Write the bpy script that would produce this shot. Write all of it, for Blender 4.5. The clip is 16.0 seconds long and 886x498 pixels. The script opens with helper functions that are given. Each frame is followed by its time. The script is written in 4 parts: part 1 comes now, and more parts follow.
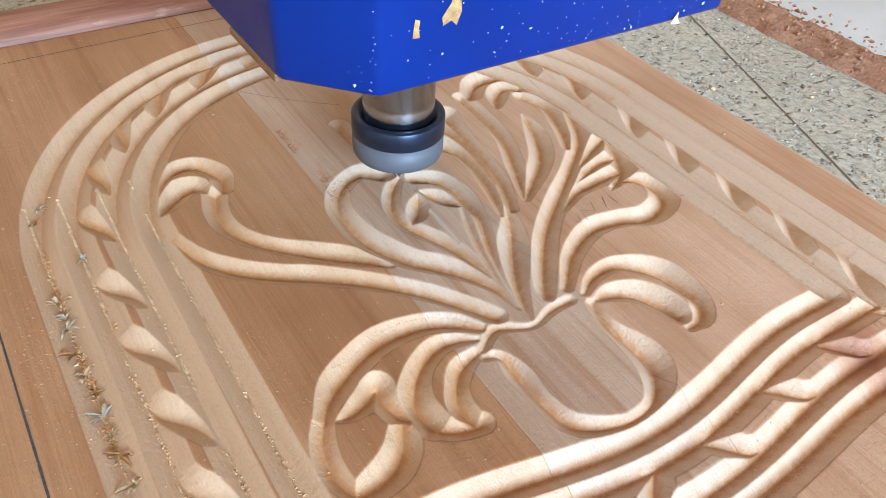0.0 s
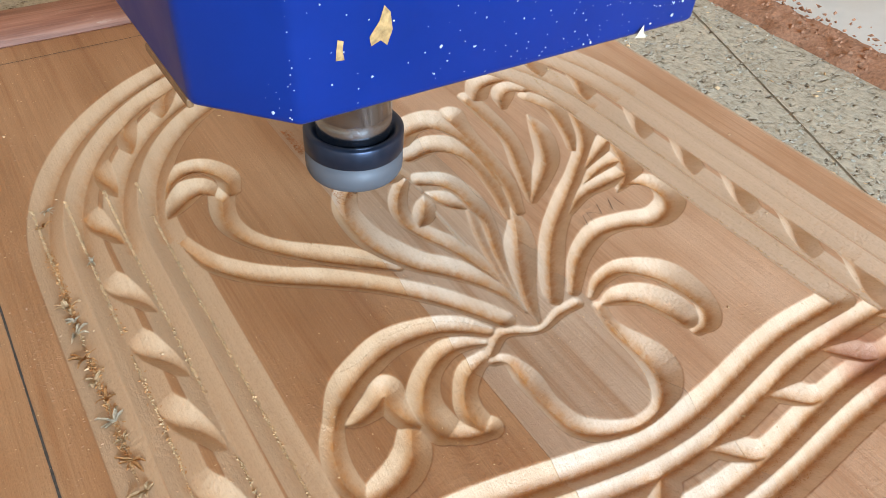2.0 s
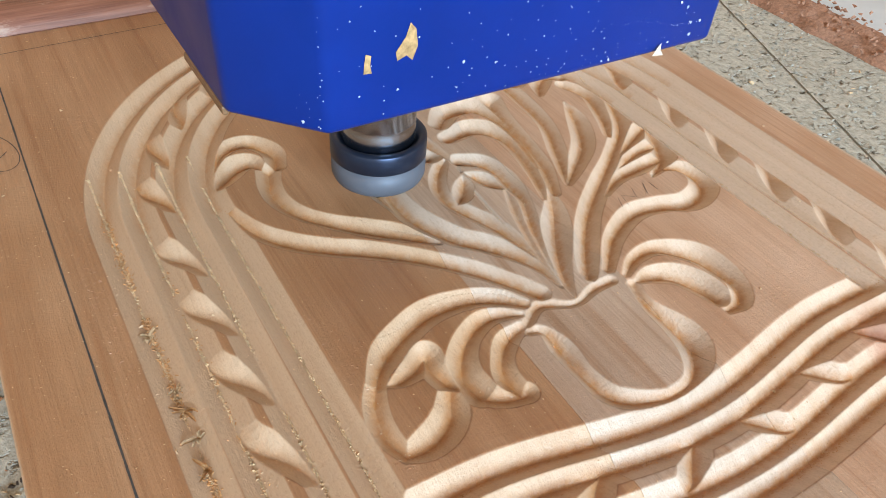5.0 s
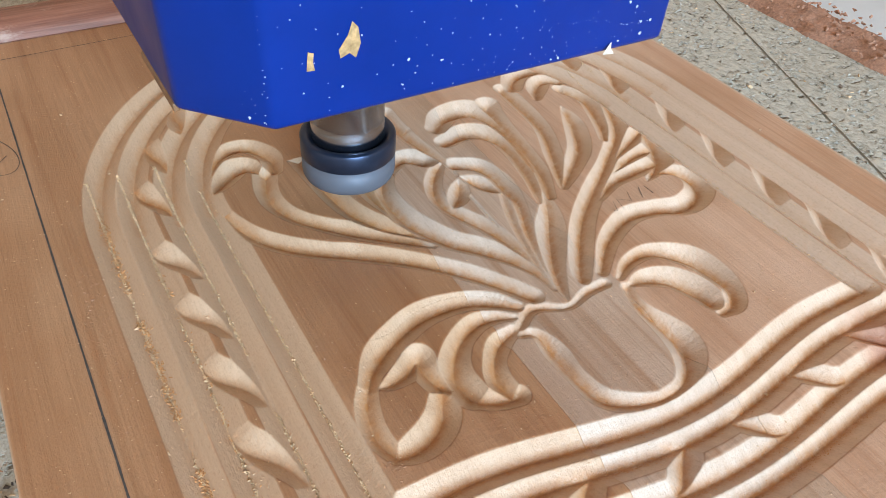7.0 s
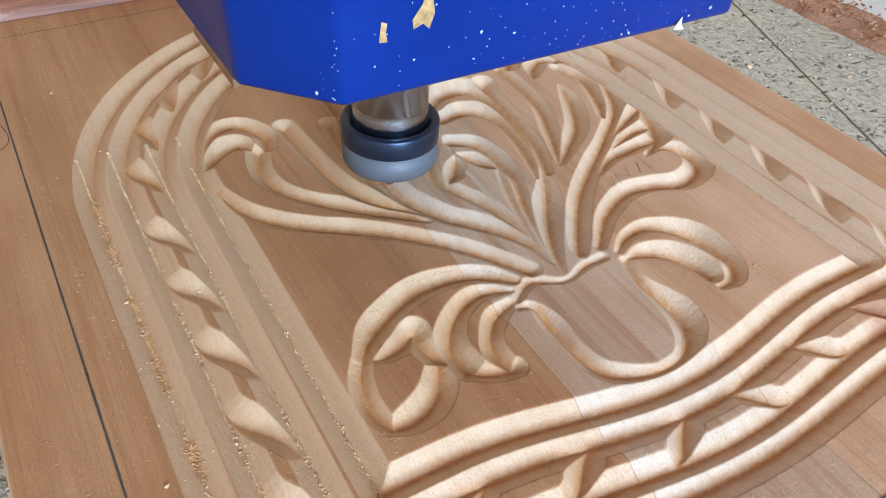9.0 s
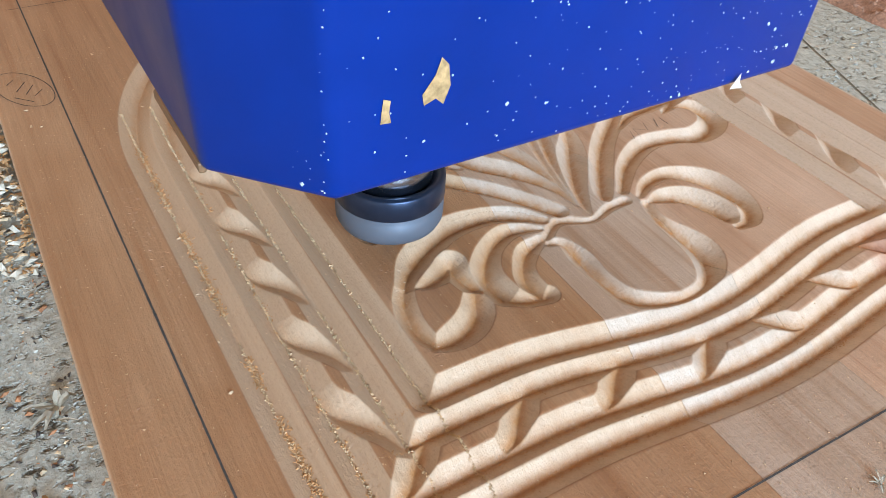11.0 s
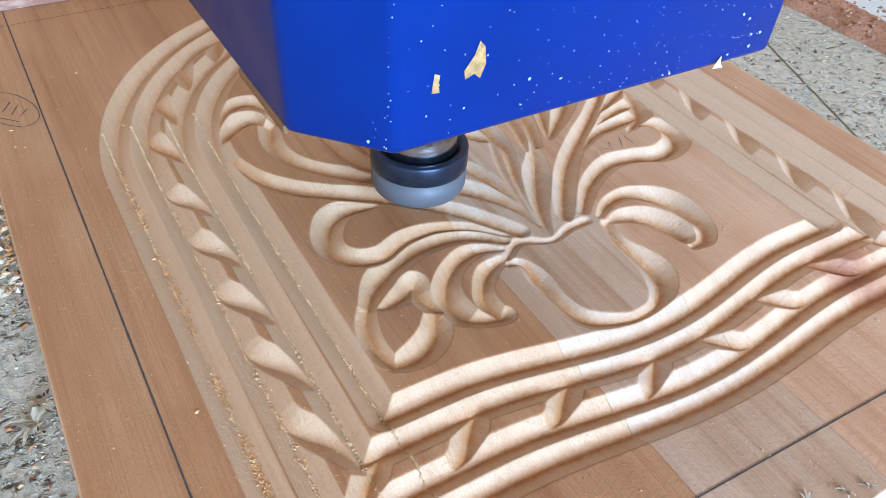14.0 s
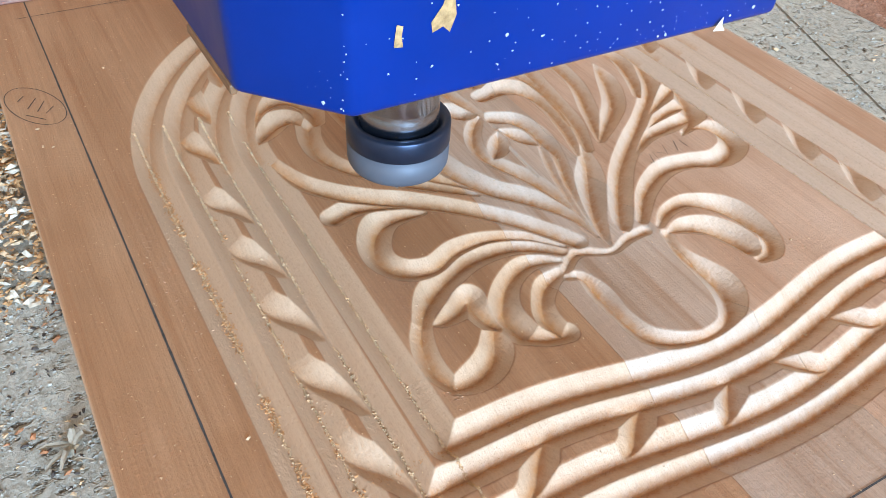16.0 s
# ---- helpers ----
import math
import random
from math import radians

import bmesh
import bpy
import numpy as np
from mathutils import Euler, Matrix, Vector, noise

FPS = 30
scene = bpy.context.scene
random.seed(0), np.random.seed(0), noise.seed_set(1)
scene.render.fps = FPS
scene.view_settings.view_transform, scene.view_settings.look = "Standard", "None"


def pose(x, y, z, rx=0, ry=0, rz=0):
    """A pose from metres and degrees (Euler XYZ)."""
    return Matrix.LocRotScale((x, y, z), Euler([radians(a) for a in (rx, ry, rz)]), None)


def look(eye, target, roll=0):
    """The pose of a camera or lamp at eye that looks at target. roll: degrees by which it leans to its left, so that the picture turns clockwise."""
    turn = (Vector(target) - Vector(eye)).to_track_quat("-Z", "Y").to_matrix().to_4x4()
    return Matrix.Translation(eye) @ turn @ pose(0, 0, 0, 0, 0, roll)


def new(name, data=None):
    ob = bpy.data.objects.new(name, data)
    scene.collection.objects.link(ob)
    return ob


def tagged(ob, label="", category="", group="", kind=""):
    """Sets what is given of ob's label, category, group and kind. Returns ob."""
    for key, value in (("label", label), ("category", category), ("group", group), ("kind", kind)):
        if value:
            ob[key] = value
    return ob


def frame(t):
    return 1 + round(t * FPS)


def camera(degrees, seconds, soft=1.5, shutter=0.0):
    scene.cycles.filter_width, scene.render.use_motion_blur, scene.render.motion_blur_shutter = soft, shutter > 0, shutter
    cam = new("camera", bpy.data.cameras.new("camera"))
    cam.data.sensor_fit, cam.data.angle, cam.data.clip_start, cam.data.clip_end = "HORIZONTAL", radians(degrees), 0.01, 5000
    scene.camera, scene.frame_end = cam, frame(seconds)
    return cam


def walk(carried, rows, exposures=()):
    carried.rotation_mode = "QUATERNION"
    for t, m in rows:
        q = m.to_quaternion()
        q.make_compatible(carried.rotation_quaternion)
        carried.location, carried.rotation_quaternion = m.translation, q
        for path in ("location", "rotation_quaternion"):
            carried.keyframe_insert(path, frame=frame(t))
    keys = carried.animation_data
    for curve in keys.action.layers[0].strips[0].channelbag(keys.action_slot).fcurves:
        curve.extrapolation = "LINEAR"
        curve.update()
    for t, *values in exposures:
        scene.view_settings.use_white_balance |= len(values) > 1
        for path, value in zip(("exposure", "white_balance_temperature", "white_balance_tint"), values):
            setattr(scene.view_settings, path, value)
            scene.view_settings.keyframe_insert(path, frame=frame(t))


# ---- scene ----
# Camera: handheld phone, looking down on the panel.
cam = camera(59.2, 16.0, soft=0.8)
PATH = [
    (0.0, -0.0024, 0.0164, 0.2024, 49.46, -3.08, -32.60),
    (0.5, -0.0041, 0.0190, 0.2012, 49.22, -3.12, -32.67),
    (1.0, -0.0070, 0.0278, 0.2029, 49.00, -3.14, -32.65),
    (1.5, -0.0051, 0.0207, 0.2028, 48.84, -3.21, -32.76),
    (2.0, -0.0040, 0.0201, 0.2063, 48.83, -3.15, -32.62),
    (2.5, -0.0279, 0.0266, 0.2034, 48.89, -3.04, -32.46),
    (3.0, -0.0269, 0.0346, 0.2053, 48.96, -3.32, -32.23),
    (3.5, -0.0252, 0.0339, 0.2068, 48.91, -3.45, -31.83),
    (4.0, -0.0260, 0.0349, 0.2060, 48.87, -3.45, -31.27),
    (4.5, -0.0225, 0.0301, 0.2066, 48.93, -3.39, -30.81),
    (5.0, -0.0176, 0.0111, 0.2035, 49.01, -3.27, -30.42),
    (7.5, -0.0127, 0.0061, 0.2044, 49.35, -2.93, -30.02),
    (8.0, -0.0110, 0.0044, 0.1961, 49.34, -2.88, -30.06),
    (10.5, -0.0331, 0.0037, 0.1918, 49.22, -2.93, -30.49),
    (11.0, -0.0404, -0.0128, 0.1862, 49.45, -3.05, -30.56),
    (11.5, -0.0381, -0.0113, 0.1861, 49.62, -3.04, -30.38),
    (12.0, -0.0336, -0.0226, 0.1953, 49.38, -3.10, -30.19),
    (12.5, -0.0374, -0.0301, 0.1975, 49.23, -3.01, -30.09),
    (13.0, -0.0403, -0.0221, 0.1930, 49.11, -2.84, -30.00),
    (13.5, -0.0370, -0.0203, 0.1919, 48.89, -2.91, -30.12),
    (14.0, -0.0290, -0.0217, 0.2042, 48.70, -2.96, -30.32),
    (14.5, -0.0342, -0.0164, 0.2054, 48.33, -2.86, -30.25),
    (15.0, -0.0503, 0.0032, 0.1991, 48.09, -2.93, -30.20),
    (15.5, -0.0468, 0.0077, 0.2004, 48.09, -3.21, -30.18),
    (16.0, -0.0373, 0.0037, 0.1979, 47.95, -3.30, -29.93),
]
walk(cam, [(t, pose(*row)) for t, *row in PATH],
     exposures=((0.0, 0.06, 6550, 10), (2.0, -0.08, 7250, 10), (5.0, -0.10, 6950, 10), (7.5, -0.13, 6550, 10), (11.0, -0.12, 6400, 10),
                (12.5, -0.08, 6300, 10), (13.0, -0.18, 6550, 10), (13.5, -0.08, 6200, 10), (14.0, 0.02, 5950, 10), (16.0, 0.08, 6150, 10)))

# ---- light ----
world = bpy.data.worlds.new("daylight")
scene.world = world
world.use_nodes = True
_n, _l = world.node_tree.nodes, world.node_tree.links
sky = _n.new("ShaderNodeTexSky")
sky.sky_type = "NISHITA"
sky.sun_disc = False
sky.sun_elevation = radians(35)
sky.sun_rotation = radians(190)
_l.new(sky.outputs[0], _n["Background"].inputs[0])
_n["Background"].inputs[1].default_value = 0.05


def window_lamp(name, eye, target, sx, sy, watts, colour):
    data = bpy.data.lights.new(name, "AREA")
    data.shape, data.size, data.size_y, data.energy, data.color = "RECTANGLE", sx, sy, watts, colour
    ob = new(name, data)
    ob.matrix_world = look(eye, target)
    return ob


window_lamp("window_daylight", (-0.16, -2.58, 1.05), (0.15, 0.22, 0.0), 1.5, 1.0, 232, (0.53, 0.78, 1.05))


# ---- materials ----
class Mat:
    """A small wrapper to string shader nodes together."""

    def __init__(self, name, rough=0.5, metal=0.0, colour=(0.5, 0.5, 0.5), spec=0.5):
        self.m = bpy.data.materials.new(name)
        self.m.use_nodes = True
        self.t = self.m.node_tree
        self.b = self.t.nodes["Principled BSDF"]
        self.b.inputs["Roughness"].default_value = rough
        self.b.inputs["Metallic"].default_value = metal
        self.b.inputs["Base Color"].default_value = (*colour, 1)
        self.b.inputs["Specular IOR Level"].default_value = spec

    def node(self, kind, **sets):
        n = self.t.nodes.new(kind)
        for k, v in sets.items():
            n.inputs[k].default_value = v
        return n

    def link(self, a, b):
        self.t.links.new(a, b)

    def coords(self, scale, world_space=True):
        mp = self.node("ShaderNodeMapping")
        mp.inputs["Scale"].default_value = scale
        if world_space:
            self.link(self.node("ShaderNodeNewGeometry").outputs["Position"], mp.inputs[0])
        else:
            self.link(self.node("ShaderNodeTexCoord").outputs["Object"], mp.inputs[0])
        return mp.outputs[0]

    def noise(self, vec, scale, detail=4.0, rough=0.6):
        n = self.node("ShaderNodeTexNoise", Scale=scale, Detail=detail, Roughness=rough)
        self.link(vec, n.inputs["Vector"])
        return n.outputs["Fac"]

    def ramp(self, fac, *stops):
        r = self.node("ShaderNodeValToRGB")
        el = r.color_ramp.elements
        while len(el) < len(stops):
            el.new(0.5)
        for e, (p, c) in zip(el, stops):
            e.position, e.color = p, (*c, 1)
        self.link(fac, r.inputs[0])
        return r.outputs[0]

    def mix(self, fac, a, b, mode="MIX"):
        n = self.t.nodes.new("ShaderNodeMix")
        n.data_type, n.blend_type = "RGBA", mode
        for sock, v in ((n.inputs[0], fac), (n.inputs[6], a), (n.inputs[7], b)):
            if isinstance(v, (int, float)):
                sock.default_value = v
            elif isinstance(v, tuple):
                sock.default_value = (*v, 1)
            else:
                self.link(v, sock)
        return n.outputs[2]

    def math(self, op, a, b=0.0):
        n = self.t.nodes.new("ShaderNodeMath")
        n.operation = op
        for sock, v in ((n.inputs[0], a), (n.inputs[1], b)):
            if isinstance(v, (int, float)):
                sock.default_value = v
            else:
                self.link(v, sock)
        return n.outputs[0]

    def colour(self, c):
        self.link(c, self.b.inputs["Base Color"])

    def rough(self, c):
        self.link(c, self.b.inputs["Roughness"])

    def bump(self, fac, strength, distance):
        n = self.node("ShaderNodeBump", Strength=strength, Distance=distance)
        self.link(fac, n.inputs["Height"])
        old = self.b.inputs["Normal"].links
        if old:
            self.link(old[0].from_socket, n.inputs["Normal"])
        self.link(n.outputs[0], self.b.inputs["Normal"])


def wood_material(name, dark, mid, pale, cut_dark, cut_pale, shift):
    """Planed softwood, weathered on the face; the paler cut colour also stands in for lit walls."""
    w = Mat(name, 0.45, spec=0.9)
    fine = w.noise(w.coords((1100, 16, 300)), 1.0, 5.0, 0.7)
    lines = w.noise(w.coords((150, 3.0, 40)), 1.0 + shift, 4.0, 0.6)
    broad = w.noise(w.coords((34, 2.2, 10)), 1.0 + shift, 3.0, 0.5)
    blotch = w.noise(w.coords((14, 8, 14)), 1.0 + shift, 4.0, 0.6)
    base = w.ramp(broad, (0.3, dark), (0.5, mid), (0.7, pale))
    grain = w.ramp(fine, (0.3, (0.80, 0.76, 0.72)), (0.6, (1.0, 1.0, 1.0)))
    streak = w.ramp(lines, (0.30, (0.80, 0.65, 0.52)), (0.46, (1.0, 1.0, 1.0)), (0.75, (1.04, 1.03, 1.02)))
    tone = w.ramp(blotch, (0.3, (0.80, 0.67, 0.55)), (0.68, (1.08, 1.07, 1.06)))
    face = w.mix(1.0, w.mix(1.0, w.mix(1.0, base, grain, "MULTIPLY"), tone, "MULTIPLY"), streak, "MULTIPLY")
    fresh = w.mix(0.3, w.ramp(lines, (0.3, cut_dark), (0.6, cut_pale)), w.mix(1.0, cut_pale, grain, "MULTIPLY"))
    fresh = w.mix(0.15, fresh, face)
    # cross-grain cuts open fibres and are paler; this also paints the lit walls whiter
    way = w.t.nodes.new("ShaderNodeSeparateXYZ")
    w.link(w.node("ShaderNodeNewGeometry").outputs["Normal"], way.inputs[0])
    across = w.t.nodes.new("ShaderNodeMapRange")
    for key, v in (("From Min", 0.12), ("From Max", 0.5), ("To Min", 0.0), ("To Max", 1.0)):
        across.inputs[key].default_value = v
    w.link(w.math("ABSOLUTE", way.outputs["Y"]), across.inputs["Value"])
    fresh = w.mix(across.outputs[0], fresh, w.mix(1.0, fresh, (1.12, 1.15, 1.17), "MULTIPLY"))
    z = w.t.nodes.new("ShaderNodeSeparateXYZ")
    w.link(w.node("ShaderNodeNewGeometry").outputs["Position"], z.inputs[0])
    cut = w.t.nodes.new("ShaderNodeMapRange")
    for key, v in (("From Min", -0.0001), ("From Max", -0.0004), ("To Min", 0.0), ("To Max", 1.0)):
        cut.inputs[key].default_value = v
    w.link(z.outputs["Z"], cut.inputs["Value"])
    # a reddish knot with its rings
    gap = w.t.nodes.new("ShaderNodeVectorMath")
    gap.operation = "DISTANCE"
    w.link(w.coords((1.0, 0.8, 1.0)), gap.inputs[0])
    gap.inputs[1].default_value = (0.238, 0.069, -0.003)
    wob = w.math("ADD", gap.outputs["Value"], w.math("MULTIPLY", w.noise(w.coords((90, 90, 90)), 1.0), 0.012))
    knot = w.ramp(w.math("MULTIPLY", wob, 30.0), (0.25, (0.52, 0.30, 0.26)), (0.52, (0.80, 0.62, 0.56)), (0.8, (1.0, 1.0, 1.0)))
    # wood browned by the cutter's point, widened to tint the grooves' shaded walls orange
    shade_attr = w.t.nodes.new("ShaderNodeAttribute")
    shade_attr.attribute_name = "burn_shade"
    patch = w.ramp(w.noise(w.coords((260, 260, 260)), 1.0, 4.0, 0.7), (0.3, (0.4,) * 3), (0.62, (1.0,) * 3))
    fresh = w.mix(w.math("MULTIPLY", w.math("MULTIPLY", shade_attr.outputs["Fac"], patch), 1.0), fresh, (0.46, 0.20, 0.065))
    # fine open pores and flecks
    pits = w.noise(w.coords((1300, 700, 1300)), 1.0, 3.0, 0.7)
    pore = w.ramp(pits, (0.30, (0.88, 0.84, 0.80)), (0.45, (1.0, 1.0, 1.0)), (0.70, (1.05, 1.05, 1.04)))
    w.colour(w.mix(1.0, w.mix(1.0, w.mix(cut.outputs[0], face, fresh), knot, "MULTIPLY"), pore, "MULTIPLY"))
    w.bump(pits, 0.6, 0.0004)
    w.bump(fine, 0.45, 0.0004)
    w.bump(w.noise(w.coords((420, 420, 420)), 1.0, 4.0, 0.65), 0.35, 0.0006)
    w.bump(w.noise(w.coords((60, 25, 60)), 1.0, 3.0), 0.15, 0.0015)
    w.rough(w.ramp(blotch, (0.3, (0.38,) * 3), (0.7, (0.54,) * 3)))
    return w.m


def board_material():
    """Coarse grey-beige fibre board with pits between the pressed flakes."""
    w = Mat("bed_board", 0.9, spec=0.12)
    big = w.noise(w.coords((9, 9, 9)), 1.0, 4.0)
    fibre = w.noise(w.coords((260, 190, 220)), 1.0, 6.0, 0.75)
    pit = w.noise(w.coords((170, 240, 200)), 1.0, 3.0, 0.6)
    c = w.ramp(big, (0.3, (0.45, 0.41, 0.34)), (0.7, (0.59, 0.54, 0.45)))
    f = w.ramp(fibre, (0.34, (0.60, 0.57, 0.53)), (0.55, (1.0, 1.0, 1.0)), (0.75, (1.22, 1.19, 1.12)))
    # dark colour in the pits paints their deep shadows
    p = w.ramp(pit, (0.30, (0.30, 0.25, 0.21)), (0.40, (1.0, 1.0, 1.0)))
    w.colour(w.mix(1.0, w.mix(1.0, c, f, "MULTIPLY"), p, "MULTIPLY"))
    w.bump(fibre, 0.8, 0.0016)
    w.bump(w.ramp(pit, (0.28, (0.0,) * 3), (0.44, (1.0,) * 3)), 0.9, 0.0018)
    return w.m


def plain(name, colour, rough, metal=0.0, scale=60.0, vary=0.12, bump=0.0, spec=0.5):
    w = Mat(name, rough, metal, colour, spec)
    n = w.noise(w.coords((scale, scale, scale), False), 1.0, 4.0)
    lo, hi = tuple(c * (1 - vary) for c in colour), tuple(min(1.0, c * (1 + vary)) for c in colour)
    w.colour(w.ramp(n, (0.3, lo), (0.7, hi)))
    w.rough(w.ramp(n, (0.3, (max(0.02, rough - 0.08),) * 3), (0.7, (min(1, rough + 0.08),) * 3)))
    if bump:
        w.bump(n, bump, 0.001)
    return w.m


# Boards differ in wood; their tones also paint the panel's brighter right side.
WOOD = wood_material("warm_softwood", (0.34, 0.162, 0.072), (0.41, 0.215, 0.109), (0.465, 0.265, 0.146), (0.48, 0.298, 0.176), (0.565, 0.385, 0.252), 0.0)
WOOD_PALE = wood_material("pale_softwood", (0.40, 0.262, 0.182), (0.47, 0.330, 0.245), (0.53, 0.390, 0.300), (0.49, 0.350, 0.254), (0.575, 0.438, 0.337), 0.03)
WOOD_PINK = wood_material("pinkish_softwood", (0.49, 0.290, 0.188), (0.56, 0.355, 0.245), (0.60, 0.400, 0.290), (0.53, 0.358, 0.236), (0.62, 0.452, 0.330), 0.06)
BOARD = board_material()
BLUE = plain("blue_enamel", (0.0003, 0.021, 0.185), 0.36, 0.0, 25.0, 0.12, 0.05, 0.2)
STEEL = plain("polished_steel", (0.36, 0.39, 0.44), 0.26, 1.0, 15.0, 0.03)
NUT_STEEL = plain("ground_steel", (0.115, 0.125, 0.15), 0.6, 0.3, 120.0, 0.03)
DARK_STEEL = plain("blackened_steel", (0.030, 0.042, 0.075), 0.36, 0.7, 80.0, 0.2)
PALE_CHIP = plain("pale_wood_chip", (0.66, 0.47, 0.29), 0.85, 0.0, 300.0, 0.3, spec=0.12)
# tone of the unseen walls and ceiling, kept warm to tint the bounced fill
WARM_BOUNCE = plain("warm_bounce", (0.70, 0.47, 0.29), 0.9, 0.0, 4.0, 0.08)
CONCRETE = plain("concrete", (0.45, 0.38, 0.31), 0.9, 0.0, 5.0, 0.15)


def batten_material():
    """Old reddish wood, streaked along its length, with pale highlights painted on."""
    w = Mat("reddish_wood", 0.55)
    grain = w.noise(w.coords((9, 260, 260)), 1.0, 5.0, 0.7)
    highlight = w.noise(w.coords((30, 90, 90)), 1.0, 5.0, 0.7)
    c = w.ramp(grain, (0.3, (0.13, 0.042, 0.024)), (0.5, (0.25, 0.098, 0.060)), (0.7, (0.36, 0.165, 0.110)))
    w.colour(w.mix(w.ramp(highlight, (0.58, (0.0,) * 3), (0.72, (0.7,) * 3)), c, (0.50, 0.34, 0.26)))
    w.bump(grain, 0.5, 0.001)
    return w.m


REDWOOD = batten_material()
RED_DUST = plain("red_sawdust", (0.36, 0.18, 0.11), 0.95, 0.0, 500.0, 0.35, 0.8)
GREY_METAL = plain("grey_metal", (0.62, 0.65, 0.67), 0.45, 0.2, 30.0, 0.06)
PENCIL = plain("graphite", (0.06, 0.05, 0.045), 0.75, 0.0, 900.0, 0.5)


# ---- mesh helpers ----
def mesh_object(name, bm, material, parent=None, label="", smooth=False):
    me = bpy.data.meshes.new(name)
    bm.normal_update()
    bm.to_mesh(me)
    bm.free()
    me.materials.append(material)
    if smooth:
        for p in me.polygons:
            p.use_smooth = True
    ob = new(name, me)
    ob.parent = parent
    return tagged(ob, label) if label else ob


def part(name, bm, material, parent, label="", smooth=False):
    return mesh_object(name, bm, material, parent, label, smooth)


def box(x0, y0, z0, x1, y1, z1, bevel=0.0, bm=None):
    bm = bm or bmesh.new()
    m = Matrix.Translation(((x0 + x1) / 2, (y0 + y1) / 2, (z0 + z1) / 2)) @ Matrix.Diagonal((x1 - x0, y1 - y0, z1 - z0, 1))
    got = bmesh.ops.create_cube(bm, size=1, matrix=m)
    if bevel:
        edges = list({e for v in got["verts"] for e in v.link_edges})
        bmesh.ops.bevel(bm, geom=edges, offset=bevel, segments=2, affect="EDGES", profile=0.5)
    return bm


def turned(profile, steps=64, bm=None):
    """A lathe form from (radius, height) pairs, from below to above."""
    bm = bm or bmesh.new()
    rings = []
    for r, z in profile:
        rings.append([bm.verts.new((r * math.cos(2 * math.pi * k / steps), r * math.sin(2 * math.pi * k / steps), z)) for k in range(steps)])
    for a, b in zip(rings, rings[1:]):
        for k in range(steps):
            bm.faces.new((a[k], a[(k + 1) % steps], b[(k + 1) % steps], b[k]))
    bm.faces.new(rings[0][::-1])
    bm.faces.new(rings[-1])
    return bm


# ---- the carved panel ----
X0, X1, Y0, Y1, STEP = -0.0485, 0.3315, 0.0170, 0.4650, 0.00042
THICK = 0.022
MID = 0.147
SLOPE = 0.69
NX, NY = int(round((X1 - X0) / STEP)) + 1, int(round((Y1 - Y0) / STEP)) + 1
GX, GY = np.linspace(X0, X1, NX), np.linspace(Y0, Y1, NY)


def smooth_line(points, step=0.0015):
    """A smooth curve through (x, y, half width) stations, as evenly spaced samples."""
    p = np.array(points, float)
    if len(p) < 3:
        n = max(2, int(np.linalg.norm(p[-1, :2] - p[0, :2]) / step))
        return p[0] + (p[-1] - p[0]) * np.linspace(0, 1, n)[:, None]
    ext = np.vstack([2 * p[0] - p[1], p, 2 * p[-1] - p[-2]])
    out = []
    for a, b, c, d in zip(ext, ext[1:], ext[2:], ext[3:]):
        n = max(2, int(np.linalg.norm(c[:2] - b[:2]) / step))
        s = np.linspace(0, 1, n, endpoint=False)[:, None]
        out.append(0.5 * (2 * b + (c - a) * s + (2 * a - 5 * b + 4 * c - d) * s**2 + (3 * b - a - 3 * c + d) * s**3))
    return np.vstack(out + [p[-1:]])


# cutter's browning plus the orange painted onto shaded groove walls, by grid point
BURN_SHADE = np.zeros((NY, NX))


def carve(height, line, floor=-0.0075, bowl=False, tint_gain=1.0):
    """Runs a pointed cutter along the samples (x, y, half width) of a line, through the height field."""
    for (ax, ay, aw), (bx, by, bw) in zip(line, line[1:]):
        w = max(aw, bw) + 2 * STEP
        i0, i1 = np.searchsorted(GX, (min(ax, bx) - w, max(ax, bx) + w))
        j0, j1 = np.searchsorted(GY, (min(ay, by) - w, max(ay, by) + w))
        if i0 >= i1 or j0 >= j1:
            continue
        x, y = GX[None, i0:i1], GY[j0:j1, None]
        dx, dy = bx - ax, by - ay
        s = np.clip(((x - ax) * dx + (y - ay) * dy) / (dx * dx + dy * dy + 1e-12), 0, 1)
        d = np.sqrt((x - ax - s * dx) ** 2 + (y - ay - s * dy) ** 2 + 0.00008**2)
        wide = np.maximum(aw + (bw - aw) * s, 1e-5)
        u = np.clip(1 - d / wide, 0, 1)
        depth = SLOPE * wide * ((1 - (1 - u) ** 1.08) if bowl else u)
        was = height[j0:j1, i0:i1]
        cut = np.maximum(-depth, floor)
        wall_tint = tint_gain * np.exp(-(((d - 0.0003) / 0.0022) ** 2)) * np.clip((wide - 0.0015) / 0.002, 0, 1)
        BURN_SHADE[j0:j1, i0:i1] = np.where(cut < was - 1e-6, wall_tint, np.where(cut < was + 2e-5, np.maximum(wall_tint, BURN_SHADE[j0:j1, i0:i1]), BURN_SHADE[j0:j1, i0:i1]))
        height[j0:j1, i0:i1] = np.minimum(was, cut)


ARCH_Y = 0.2735
ARCH_TURN = 0.195


# The four lines of the frame: x of the left upright, y of the base, half widths of both, sag of the base.
LINES = ((0.0405, 0.1133, 0.0074, 0.0066, 0.0113), (0.0272, 0.1018, 0.0072, 0.0061, 0.0100), (0.0114, 0.0855, 0.0072, 0.0061, 0.0085), (-0.0014, 0.0745, 0.0072, 0.0064, 0.0062))


